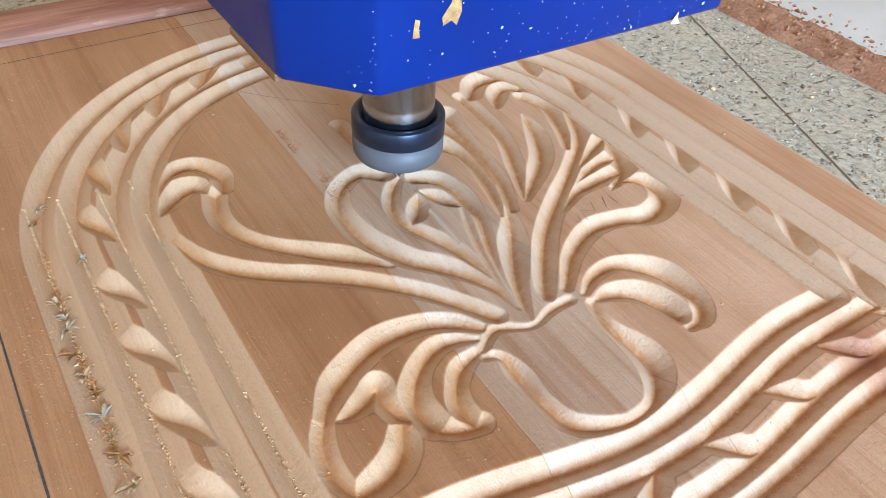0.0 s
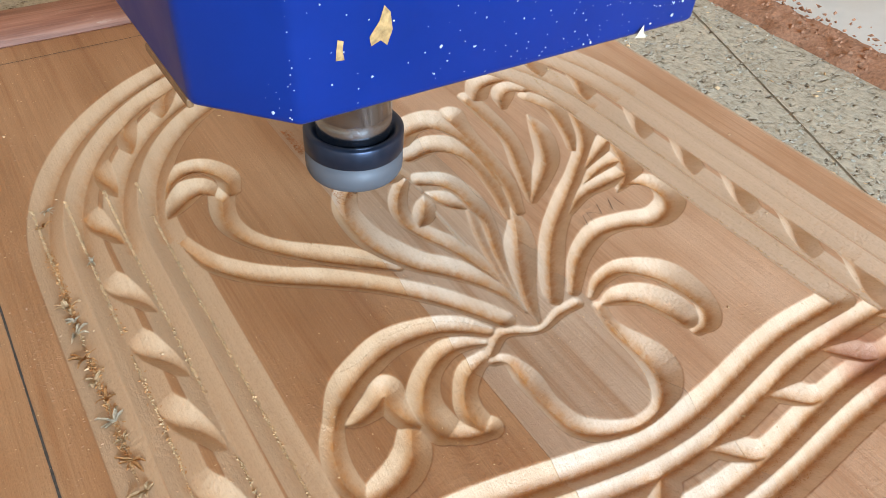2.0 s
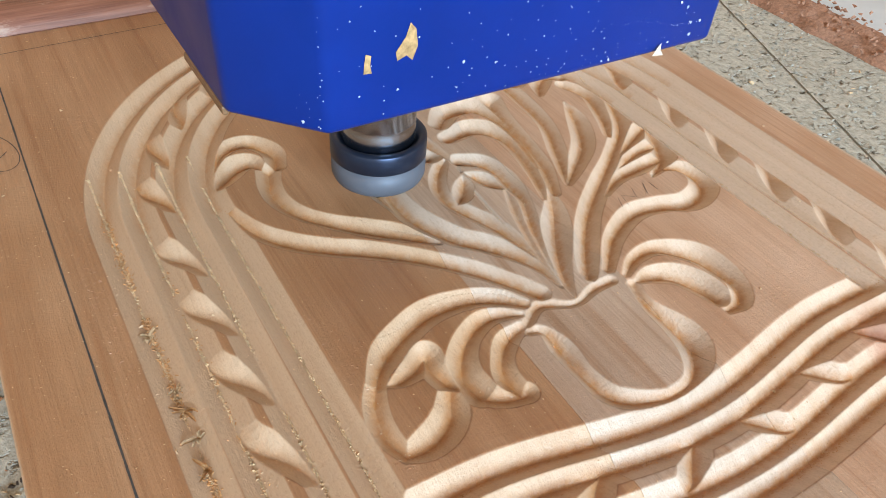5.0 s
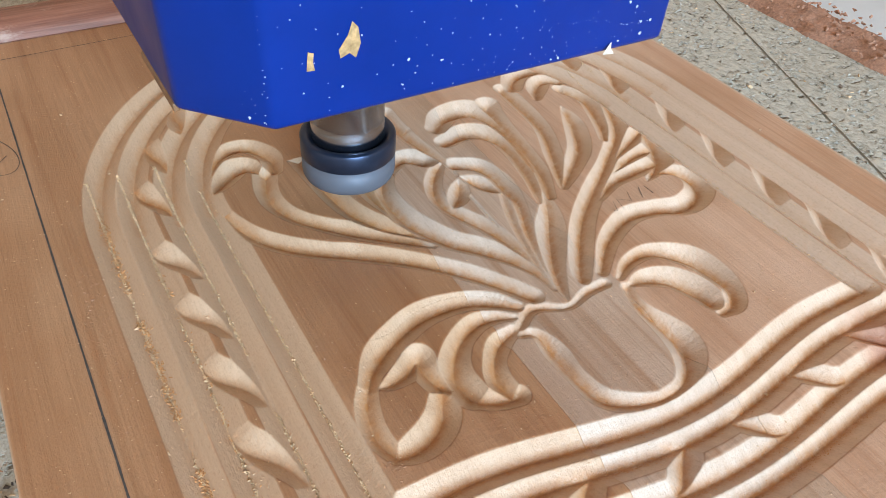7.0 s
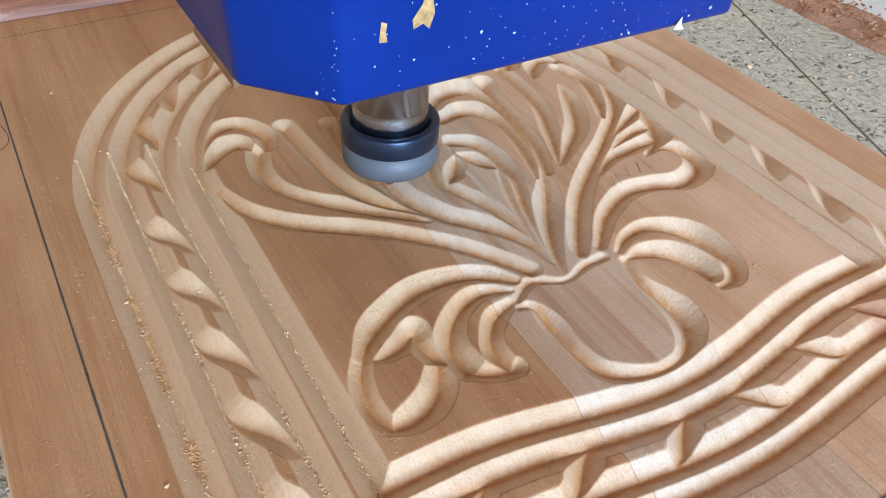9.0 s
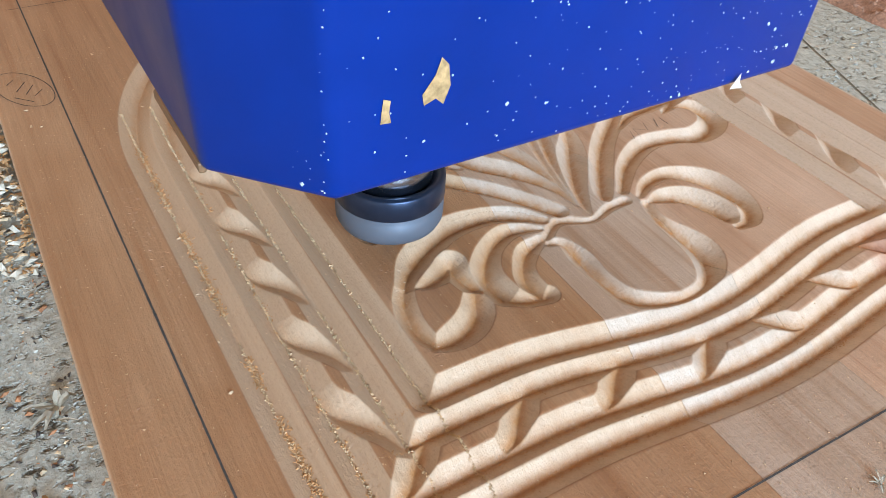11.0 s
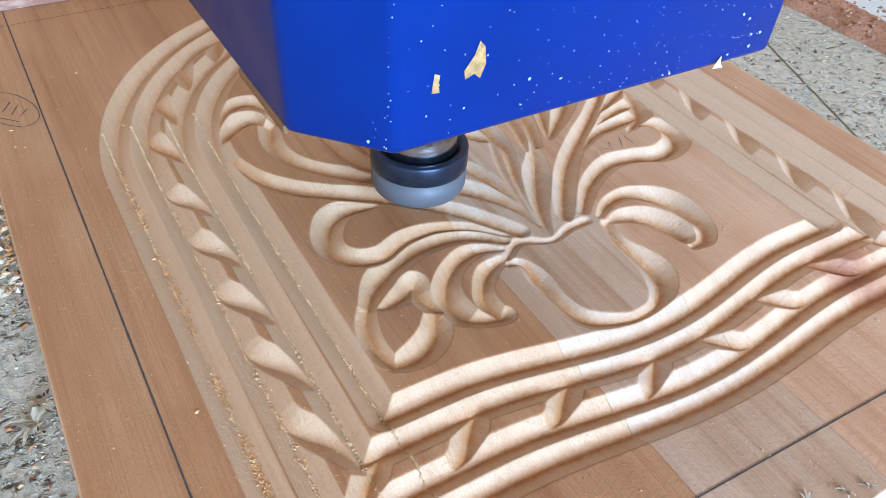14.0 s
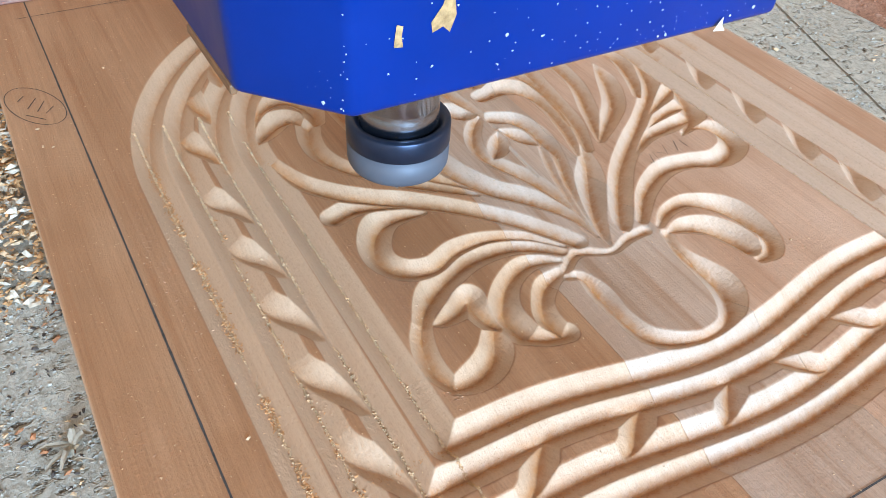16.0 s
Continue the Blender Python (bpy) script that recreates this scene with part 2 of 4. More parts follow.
def sag(x, dip):
    return dip * (0.5 + 0.5 * math.cos(math.pi * max(-1, min(1, (x - MID) / 0.085))))


def border_line(x0, yb, hw, hb, dip):
    """One line of the frame: a round arch above, two uprights, a sagging base below."""
    r = MID - x0
    arch = [(MID - r * math.cos(a), ARCH_Y + r * math.sin(a), hw) for a in np.linspace(0, math.pi, 90)]
    base = [(x, yb - sag(x, dip), hb) for x in np.linspace(MID + r, x0, 61)]
    return arch, [arch[-1], base[0]], base, [base[-1], arch[0]]


# One turn of the rope between the third and second lines: x, way along the line, half width.
TWIST = ((0.0112, 0.0120, 0.0060), (0.0122, 0.0045, 0.0070), (0.0155, -0.0015, 0.0074), (0.0197, -0.0062, 0.0072), (0.0233, -0.0115, 0.0064), (0.0257, -0.0185, 0.0052), (0.0271, -0.0270, 0.0040))
BASE_TWIST = ((0.0050, 0.1020, 0.0030), (0.0000, 0.1014, 0.0050), (-0.0045, 0.0974, 0.0060), (-0.0085, 0.0929, 0.0060), (-0.0120, 0.0890, 0.0058), (-0.0170, 0.0868, 0.0050), (-0.0230, 0.0858, 0.0038))


def carve_rope(height):
    """Slanting cuts that swing from the third line of the frame over to the second."""
    for side in (-1, 1):
        for y in (0.2555, 0.2215, 0.1880, 0.1548, 0.1215):
            carve(height, smooth_line([(MID + side * (MID - x), y + dy, w) for x, dy, w in TWIST]), bowl=True, tint_gain=0.4)
        for k in range(6):
            cut = []
            for x, dy, w in TWIST:
                a, r = ARCH_TURN + 0.265 * k + dy / 0.128, MID - x
                cut.append((MID + side * r * math.cos(a), ARCH_Y + r * math.sin(a), w))
            carve(height, smooth_line(cut), bowl=True)
        for x in (0.0330, 0.0680, 0.1030, 0.1380):
            carve(height, smooth_line([(MID + side * (MID - x - dx), y - sag(x + dx, 0.0093), w) for dx, y, w in BASE_TWIST]))


def carve_border(height):
    for line in LINES:
        for run, tint_gain in zip(border_line(*line), (0.6, 0.12, 1.0, 0.12)):
            carve(height, run, tint_gain=tint_gain)
    carve_rope(height)


STROKES = [
    # long leaf and its curl
    [(0.0735, 0.2900, 0.0048), (0.0757, 0.3016, 0.0058), (0.0691, 0.3130, 0.0058), (0.0592, 0.3135, 0.0055), (0.0502, 0.3038, 0.0035), (0.0428, 0.2833, 0.0029), (0.0443, 0.2686, 0.0038), (0.0498, 0.2515, 0.0051), (0.0601, 0.2382, 0.0059), (0.0723, 0.2285, 0.0059), (0.0838, 0.2211, 0.0061), (0.1005, 0.2079, 0.0053), (0.1157, 0.1925, 0.0052), (0.1261, 0.1783, 0.0050), (0.1315, 0.1692, 0.0046)],
    # inner curl
    [(0.0678, 0.2889, 0.0017), (0.0641, 0.2977, 0.0060), (0.0577, 0.2985, 0.0078), (0.0496, 0.2922, 0.0074), (0.0428, 0.2833, 0.0018)],
    # upper line of the long leaf
    [(0.0692, 0.2890, 0.0061), (0.0656, 0.2776, 0.0057), (0.0651, 0.2666, 0.0054), (0.0691, 0.2553, 0.0049), (0.0774, 0.2447, 0.0050), (0.0900, 0.2334, 0.0061), (0.1002, 0.2248, 0.0059), (0.1117, 0.2121, 0.0022)],
    # heart loop
    [(0.1391, 0.2685, 0.0078), (0.1305, 0.2735, 0.0060), (0.1177, 0.2672, 0.0055), (0.1108, 0.2554, 0.0060), (0.1096, 0.2430, 0.0064), (0.1117, 0.2294, 0.0069), (0.1198, 0.2127, 0.0065), (0.1289, 0.2026, 0.0063), (0.1360, 0.1920, 0.0051), (0.1403, 0.1808, 0.0034), (0.1414, 0.1686, 0.0016)],
    # small crescent
    [(0.1440, 0.2615, 0.0015), (0.1405, 0.2590, 0.0036), (0.1345, 0.2520, 0.0044), (0.1302, 0.2435, 0.0044), (0.1293, 0.2350, 0.0043), (0.1318, 0.2265, 0.0046), (0.1382, 0.2126, 0.0049), (0.1420, 0.1957, 0.0034), (0.1434, 0.1788, 0.0012), (0.1418, 0.1642, 0.0006)],
    # bud stem above the heart
    [(0.1402, 0.3130, 0.0056), (0.1398, 0.3010, 0.0054), (0.1410, 0.2860, 0.0046), (0.1438, 0.2720, 0.0034), (0.1462, 0.2600, 0.0020), (0.1455, 0.2500, 0.0012)],
    # petal
    [(0.1445, 0.2465, 0.0010), (0.1412, 0.2405, 0.0048), (0.1368, 0.2345, 0.0050), (0.1305, 0.2292, 0.0006)],
    # petal, longer
    [(0.1470, 0.2480, 0.0012), (0.1512, 0.2420, 0.0050), (0.1548, 0.2355, 0.0046), (0.1580, 0.2292, 0.0006)],
    # fine vein
    [(0.1431, 0.2344, 0.0012), (0.1423, 0.2124, 0.0015), (0.1414, 0.1848, 0.0012)],
    # narrow vein
    [(0.1567, 0.2298, 0.0020), (0.1511, 0.2128, 0.0030), (0.1439, 0.1861, 0.0025), (0.1414, 0.1710, 0.0010)],
    # heart loop, other half
    [(0.1494, 0.2583, 0.0053), (0.1582, 0.2531, 0.0057), (0.1615, 0.2435, 0.0054), (0.1611, 0.2337, 0.0059), (0.1597, 0.2211, 0.0036), (0.1526, 0.2036, 0.0036), (0.1465, 0.1864, 0.0022), (0.1419, 0.1684, 0.0010)],
    # tall blade foot
    [(0.1742, 0.2235, 0.0006), (0.1690, 0.2110, 0.0048), (0.1602, 0.1974, 0.0072), (0.1503, 0.1816, 0.0048), (0.1442, 0.1687, 0.0028), (0.1419, 0.1611, 0.0008)],
    # feather
    [(0.1547, 0.2767, 0.0056), (0.1697, 0.2797, 0.0075), (0.1792, 0.2709, 0.0069), (0.1798, 0.2562, 0.0056), (0.1758, 0.2374, 0.0042), (0.1690, 0.2174, 0.0025)],
    # feather
    [(0.1575, 0.2894, 0.0063), (0.1669, 0.2981, 0.0081), (0.1815, 0.2979, 0.0088), (0.1874, 0.2829, 0.0069), (0.1860, 0.2637, 0.0050), (0.1805, 0.2387, 0.0031)],
    # feather
    [(0.1924, 0.2982, 0.0069), (0.1900, 0.2834, 0.0050), (0.1866, 0.2577, 0.0044), (0.1828, 0.2375, 0.0044), (0.1749, 0.2181, 0.0031)],
    # feather
    [(0.2083, 0.3085, 0.0050), (0.2080, 0.2919, 0.0056), (0.2051, 0.2670, 0.0050), (0.1953, 0.2433, 0.0050), (0.1851, 0.2232, 0.0025)],
    # top curl
    [(0.2466, 0.3168, 0.0050), (0.2375, 0.3198, 0.0069), (0.2241, 0.3184, 0.0075), (0.2144, 0.3078, 0.0063)],
    # top curl
    [(0.2414, 0.3025, 0.0050), (0.2336, 0.3071, 0.0056), (0.2265, 0.3015, 0.0063), (0.2195, 0.2911, 0.0025)],
    # top feather
    [(0.2373, 0.2948, 0.0050), (0.2431, 0.2810, 0.0056), (0.2359, 0.2592, 0.0050), (0.2283, 0.2455, 0.0037)],
    # feather
    [(0.2262, 0.2790, 0.0010), (0.2225, 0.2640, 0.0057), (0.2122, 0.2455, 0.0063), (0.1979, 0.2321, 0.0050), (0.1847, 0.2212, 0.0025)],
    # main blade
    [(0.2505, 0.2790, 0.0008), (0.2478, 0.2650, 0.0048), (0.2375, 0.2475, 0.0056), (0.2164, 0.2294, 0.0049), (0.1991, 0.2161, 0.0058), (0.1807, 0.2011, 0.0058), (0.1660, 0.1846, 0.0057), (0.1558, 0.1706, 0.0043), (0.1543, 0.1655, 0.0012)],
    # lobe
    [(0.2490, 0.2440, 0.0050), (0.2400, 0.2395, 0.0060), (0.2300, 0.2340, 0.0042), (0.2200, 0.2285, 0.0013)],
    # lobe
    [(0.2455, 0.2300, 0.0063), (0.2350, 0.2290, 0.0060), (0.2250, 0.2255, 0.0042), (0.2120, 0.2200, 0.0013)],
    # lobe
    [(0.2400, 0.2200, 0.0070), (0.2300, 0.2190, 0.0068), (0.2200, 0.2175, 0.0063), (0.2076, 0.2146, 0.0044), (0.1944, 0.2070, 0.0022)],
    # outer edge of the lobes
    [(0.2500, 0.2470, 0.0010), (0.2492, 0.2380, 0.0052), (0.2455, 0.2280, 0.0074), (0.2400, 0.2195, 0.0070), (0.2310, 0.2125, 0.0040), (0.2230, 0.2080, 0.0010)],
    # hooked leaf
    [(0.1639, 0.1681, 0.0030), (0.1794, 0.1828, 0.0050), (0.1973, 0.1916, 0.0060), (0.2124, 0.1905, 0.0060), (0.2255, 0.1866, 0.0070), (0.2380, 0.1905, 0.0072), (0.2438, 0.1985, 0.0072), (0.2420, 0.2070, 0.0056), (0.2345, 0.2112, 0.0034), (0.2240, 0.2100, 0.0010)],
    # round leaf
    [(0.1683, 0.1623, 0.0021), (0.1782, 0.1682, 0.0038), (0.1907, 0.1690, 0.0050), (0.2023, 0.1598, 0.0073), (0.2052, 0.1490, 0.0071), (0.2046, 0.1381, 0.0052), (0.1986, 0.1307, 0.0048), (0.1907, 0.1292, 0.0028)],
    # round leaf, inner line
    [(0.1695, 0.1574, 0.0019), (0.1780, 0.1573, 0.0053), (0.1865, 0.1532, 0.0069), (0.1913, 0.1447, 0.0077), (0.1926, 0.1364, 0.0065)],
    # vase outline
    [(0.1670, 0.1568, 0.0029), (0.1648, 0.1456, 0.0036), (0.1671, 0.1275, 0.0075), (0.1626, 0.1173, 0.0063), (0.1535, 0.1105, 0.0036), (0.1418, 0.1090, 0.0034), (0.1300, 0.1133, 0.0047), (0.1238, 0.1197, 0.0049), (0.1220, 0.1308, 0.0044), (0.1222, 0.1428, 0.0052), (0.1213, 0.1525, 0.0029), (0.1166, 0.1552, 0.0028)],
    # stem
    [(0.1177, 0.1582, 0.0026), (0.1275, 0.1639, 0.0031), (0.1399, 0.1586, 0.0021), (0.1518, 0.1618, 0.0028), (0.1605, 0.1623, 0.0030)],
    # flower arc
    [(0.1230, 0.1671, 0.0030), (0.1158, 0.1743, 0.0050), (0.1052, 0.1792, 0.0057), (0.0895, 0.1801, 0.0069), (0.0762, 0.1753, 0.0069), (0.0674, 0.1699, 0.0069), (0.0604, 0.1636, 0.0047), (0.0568, 0.1583, 0.0040)],
    # flower ring
    [(0.0562, 0.1580, 0.0040), (0.0532, 0.1520, 0.0046), (0.0512, 0.1450, 0.0048), (0.0510, 0.1380, 0.0046), (0.0530, 0.1300, 0.0034)],
    # flower ring
    [(0.0530, 0.1300, 0.0034), (0.0600, 0.1303, 0.0062), (0.0670, 0.1325, 0.0070), (0.0730, 0.1370, 0.0066), (0.0765, 0.1430, 0.0052), (0.0790, 0.1480, 0.0030)],
    # flower knob
    [(0.0598, 0.1566, 0.0010), (0.0648, 0.1566, 0.0035), (0.0726, 0.1595, 0.0060), (0.0777, 0.1631, 0.0065), (0.0774, 0.1568, 0.0060), (0.0796, 0.1484, 0.0060), (0.0830, 0.1439, 0.0010)],
    # flower leaf
    [(0.1189, 0.1632, 0.0018), (0.1117, 0.1667, 0.0038), (0.1045, 0.1674, 0.0051), (0.0956, 0.1631, 0.0053), (0.0891, 0.1566, 0.0060), (0.0853, 0.1490, 0.0071), (0.0861, 0.1399, 0.0067)],
    # flower leaf
    [(0.1148, 0.1580, 0.0032), (0.1069, 0.1552, 0.0049), (0.1005, 0.1486, 0.0046), (0.0975, 0.1413, 0.0052), (0.0981, 0.1343, 0.0047)],
    # flower leaf foot
    [(0.0827, 0.1434, 0.0030), (0.0868, 0.1382, 0.0050), (0.0927, 0.1343, 0.0050), (0.0994, 0.1328, 0.0050)],
]

# Lines that the cutter makes during the clip: from, to, stations.
CUTS = [
    (10.35, 11.9, [(0.0858, 0.2112, 0.0022), (0.0705, 0.2141, 0.0071), (0.0618, 0.2058, 0.0071), (0.0587, 0.1945, 0.0065), (0.0638, 0.1852, 0.0062), (0.0752, 0.1820, 0.0061), (0.0878, 0.1868, 0.0056), (0.1017, 0.1866, 0.0040), (0.1154, 0.1803, 0.0030), (0.1258, 0.1696, 0.0020)]),
    (14.95, 15.5, [(0.0827, 0.2183, 0.0030), (0.0704, 0.2243, 0.0050), (0.0611, 0.2260, 0.0060), (0.0533, 0.2240, 0.0060)]),
    (2.3, 3.2, [(0.1066, 0.2373, 0.0030), (0.1047, 0.2552, 0.0050), (0.1066, 0.2773, 0.0060), (0.1143, 0.2951, 0.0060), (0.1288, 0.3007, 0.0055), (0.1417, 0.2937, 0.0040)]),
    (5.4, 7.1, [(0.1222, 0.2045, 0.0030), (0.1116, 0.2199, 0.0040), (0.0995, 0.2339, 0.0055), (0.0914, 0.2512, 0.0060), (0.0881, 0.2779, 0.0060), (0.0865, 0.3024, 0.0060)]),
    (7.95, 8.6, [(0.1085, 0.2271, 0.0030), (0.1042, 0.2483, 0.0040), (0.1036, 0.2734, 0.0050), (0.1061, 0.2964, 0.0055)]),
]


def solid_from_grid(name, i0, i1, height, material, parent):
    """One board of the panel as a solid: the carved top, the four sides and the underside."""
    nx = i1 - i0 + 1
    x, y = np.meshgrid(GX[i0 : i1 + 1], GY)
    top = np.stack([x, y, height[:, i0 : i1 + 1]], -1).reshape(-1, 3)
    n = nx * NY
    k = np.arange(n).reshape(NY, nx)
    quads = np.stack([k[:-1, :-1], k[:-1, 1:], k[1:, 1:], k[1:, :-1]], -1).reshape(-1, 4)
    rim = np.concatenate([k[0, :-1], k[:-1, -1], k[-1, :0:-1], k[:0:-1, 0]])
    low = top[rim].copy()
    low[:, 2] = -THICK
    ids = np.arange(len(rim)) + n
    nxt = np.roll(np.arange(len(rim)), -1)
    sides = np.stack([rim, ids, ids[nxt], rim[nxt]], -1)
    verts = np.vstack([top, low])
    faces = np.vstack([quads, sides])
    me = bpy.data.meshes.new(name)
    me.vertices.add(len(verts))
    me.vertices.foreach_set("co", verts.ravel())
    corners = np.concatenate([faces.ravel(), ids[::-1]]).astype(np.int32)
    starts = np.concatenate([np.arange(len(faces)) * 4, [len(faces) * 4]]).astype(np.int32)
    me.loops.add(len(corners))
    me.loops.foreach_set("vertex_index", corners)
    me.polygons.add(len(starts))
    me.polygons.foreach_set("loop_start", starts)
    flags = np.zeros(len(starts), bool)
    flags[: len(quads)] = True
    me.polygons.foreach_set("use_smooth", flags)
    me.update(calc_edges=True)
    tint = me.attributes.new("burn_shade", "FLOAT", "POINT")
    tint.data.foreach_set("value", np.concatenate([BURN_SHADE[:, i0 : i1 + 1].ravel(), np.zeros(len(rim))]).astype(np.float32))
    me.materials.append(material)
    ob = new(name, me)
    ob.parent = parent
    return ob


def surface(x, y):
    """The height of the carved top at a place."""
    i, j = int(round((x - X0) / STEP)), int(round((y - Y0) / STEP))
    return float(HEIGHT[min(max(j, 0), NY - 1), min(max(i, 0), NX - 1)])


HEIGHT = np.zeros((NY, NX))
# worn, rounded long edges
HEIGHT -= 0.004 * np.clip((GX[None, :] - 0.322) / 0.0095, 0, 1) ** 2
HEIGHT -= 0.0007 * np.clip((-0.0472 - GX[None, :]) / 0.0013, 0, 1) ** 2
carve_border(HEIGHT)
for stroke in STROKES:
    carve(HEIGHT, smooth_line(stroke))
# faint waviness and tooth of the tooled surface
_rng = np.random.default_rng(7)
_tooth = _rng.normal(0, 1, (NY // 2 + 1, NX // 2 + 1)).repeat(2, 0).repeat(2, 1)[:NY, :NX]
HEIGHT += np.where(HEIGHT < -0.0006, 0.00002, 0.000008) * _tooth


def waste_pieces():
    """The wood that is still uncut when the clip begins, in slices that the cutter clears one after another."""
    out = []
    for t0, t1, pts in CUTS:
        line = smooth_line(pts)
        before = HEIGHT.copy()
        carve(HEIGHT, line)
        cell = (before - HEIGHT) > 0.00003
        cell = cell[:-1, :-1] | cell[1:, :-1] | cell[:-1, 1:] | cell[1:, 1:]
        jj, ii = np.nonzero(cell)
        cx, cy = GX[ii] + STEP / 2, GY[jj] + STEP / 2
        near = np.argmin((cx[:, None] - line[None, :, 0]) ** 2 + (cy[:, None] - line[None, :, 1]) ** 2, 1)
        groups = max(2, len(line) // 3)
        which = near * groups // len(line)
        for g in range(groups):
            pick = which == g
            if not pick.any():
                continue
            index, verts, faces, edges = {}, [], [], {}
            middle = Vector((cx[pick].mean(), cy[pick].mean(), -0.002))

            def corner(j, i, lower):
                key = (j, i, lower)
                if key not in index:
                    index[key] = len(verts)
                    z = min(before[j, i] - 0.00004, HEIGHT[j, i] + 0.0003) if lower else before[j, i]
                    verts.append((GX[i] - middle.x, GY[j] - middle.y, z - middle.z))
                return index[key]

            for j, i in zip(jj[pick], ii[pick]):
                ring = ((j, i), (j, i + 1), (j + 1, i + 1), (j + 1, i))
                faces.append([corner(*c, False) for c in ring])
                faces.append([corner(*c, True) for c in ring[::-1]])
                for a, b in zip(ring, ring[1:] + ring[:1]):
                    if (b, a) in edges:
                        del edges[(b, a)]
                    else:
                        edges[(a, b)] = 1
            for a, b in edges:
                faces.append([corner(*a, False), corner(*a, True), corner(*b, True), corner(*b, False)])
            me = bpy.data.meshes.new("wood_slice")
            me.from_pydata(verts, [], faces)
            me.materials.append(WOOD)
            me.materials.append(WOOD_PALE)
            for p in me.polygons:
                p.material_index = int(p.center.x + middle.x > 0.109)
            ob = new("wood_slice", me)
            ob.location = middle
            tagged(ob, "slice of uncut wood that the cutter clears away", "wood waste", "waste cleared by the cutter")
            out.append((ob, middle, t0 + (t1 - t0) * (g + 0.5) / groups))
    return out


WASTE = waste_pieces()
panel = new("carved_panel")
tagged(panel, "glued softwood panel with half-finished carved leaf ornament", "carved panel")
_c = [0, int(round((0.109 - X0) / STEP)), int(round((0.166 - X0) / STEP)), NX - 1]
for _a, _b, _m, _t in zip(_c, _c[1:], (WOOD, WOOD_PALE, WOOD_PINK), ("orange-brown board", "paler greyish board", "pinkish-brown board")):
    tagged(solid_from_grid("board", _a, _b, HEIGHT, _m, panel), _t)

# ---- bed, batten, dust, room ----
BED = -THICK - 0.0005
bed = mesh_object("bed_board", box(-0.75, -0.55, BED - 0.03, 0.47, 0.95, BED, 0.002), BOARD)
tagged(bed, "rough grey-beige fibre board on the machine bed", "machine bed")


def dust_heap():
    bm = bmesh.new()
    nx, ny = 24, 160
    rows = []
    for i in range(nx + 1):
        u = i / nx
        row = []
        for j in range(ny + 1):
            y = -0.1 + 0.9 * j / ny
            x = 0.468 + 0.042 * u + 0.004 * noise.noise((3.0, y * 40, 0))
            z = BED + 0.010 * math.sin(math.pi * u) ** 0.8 + 0.004 * noise.noise((x * 160, y * 160, 1)) * math.sin(math.pi * u) - 0.001
            row.append(bm.verts.new((x, y, z)))
        rows.append(row)
    for a, b in zip(rows, rows[1:]):
        for j in range(ny):
            bm.faces.new((a[j], b[j], b[j + 1], a[j + 1]))
    ob = mesh_object("sawdust_heap", bm, RED_DUST, smooth=True)
    return tagged(ob, "reddish sawdust lying along the edge of the bed", "sawdust", kind="stuff")


dust_heap()
rail = mesh_object("machine_rail", box(0.472, -0.6, BED - 0.032, 0.95, 1.0, BED - 0.002, 0.003), GREY_METAL)
tagged(rail, "pale grey metal side of the machine bed", "machine frame")


def batten():
    bm = bmesh.new()
    prof = []
    for k in range(13):
        a = math.pi * k / 12
        prof.append((0.4845 + 0.0175 * -math.cos(a), BED + 0.0195 + 0.013 * math.sin(a)))
    prof = [(0.467, BED)] + prof + [(0.502, BED)]
    ends = []
    for x in (-0.35, -0.1, 0.1, 0.26):
        ends.append([bm.verts.new((x, y, z + 0.0004 * noise.noise((x * 9, y * 90, z * 90)))) for y, z in prof])
    for a, b in zip(ends, ends[1:]):
        for k in range(len(prof) - 1):
            bm.faces.new((a[k], a[k + 1], b[k + 1], b[k]))
    bm.faces.new(ends[0])
    bm.faces.new(ends[-1][::-1])
    bmesh.ops.recalc_face_normals(bm, faces=bm.faces)
    ob = mesh_object("wooden_batten", bm, REDWOOD, smooth=True)
    return tagged(ob, "rounded reddish-brown wooden batten against the panel's end", "batten")


batten()


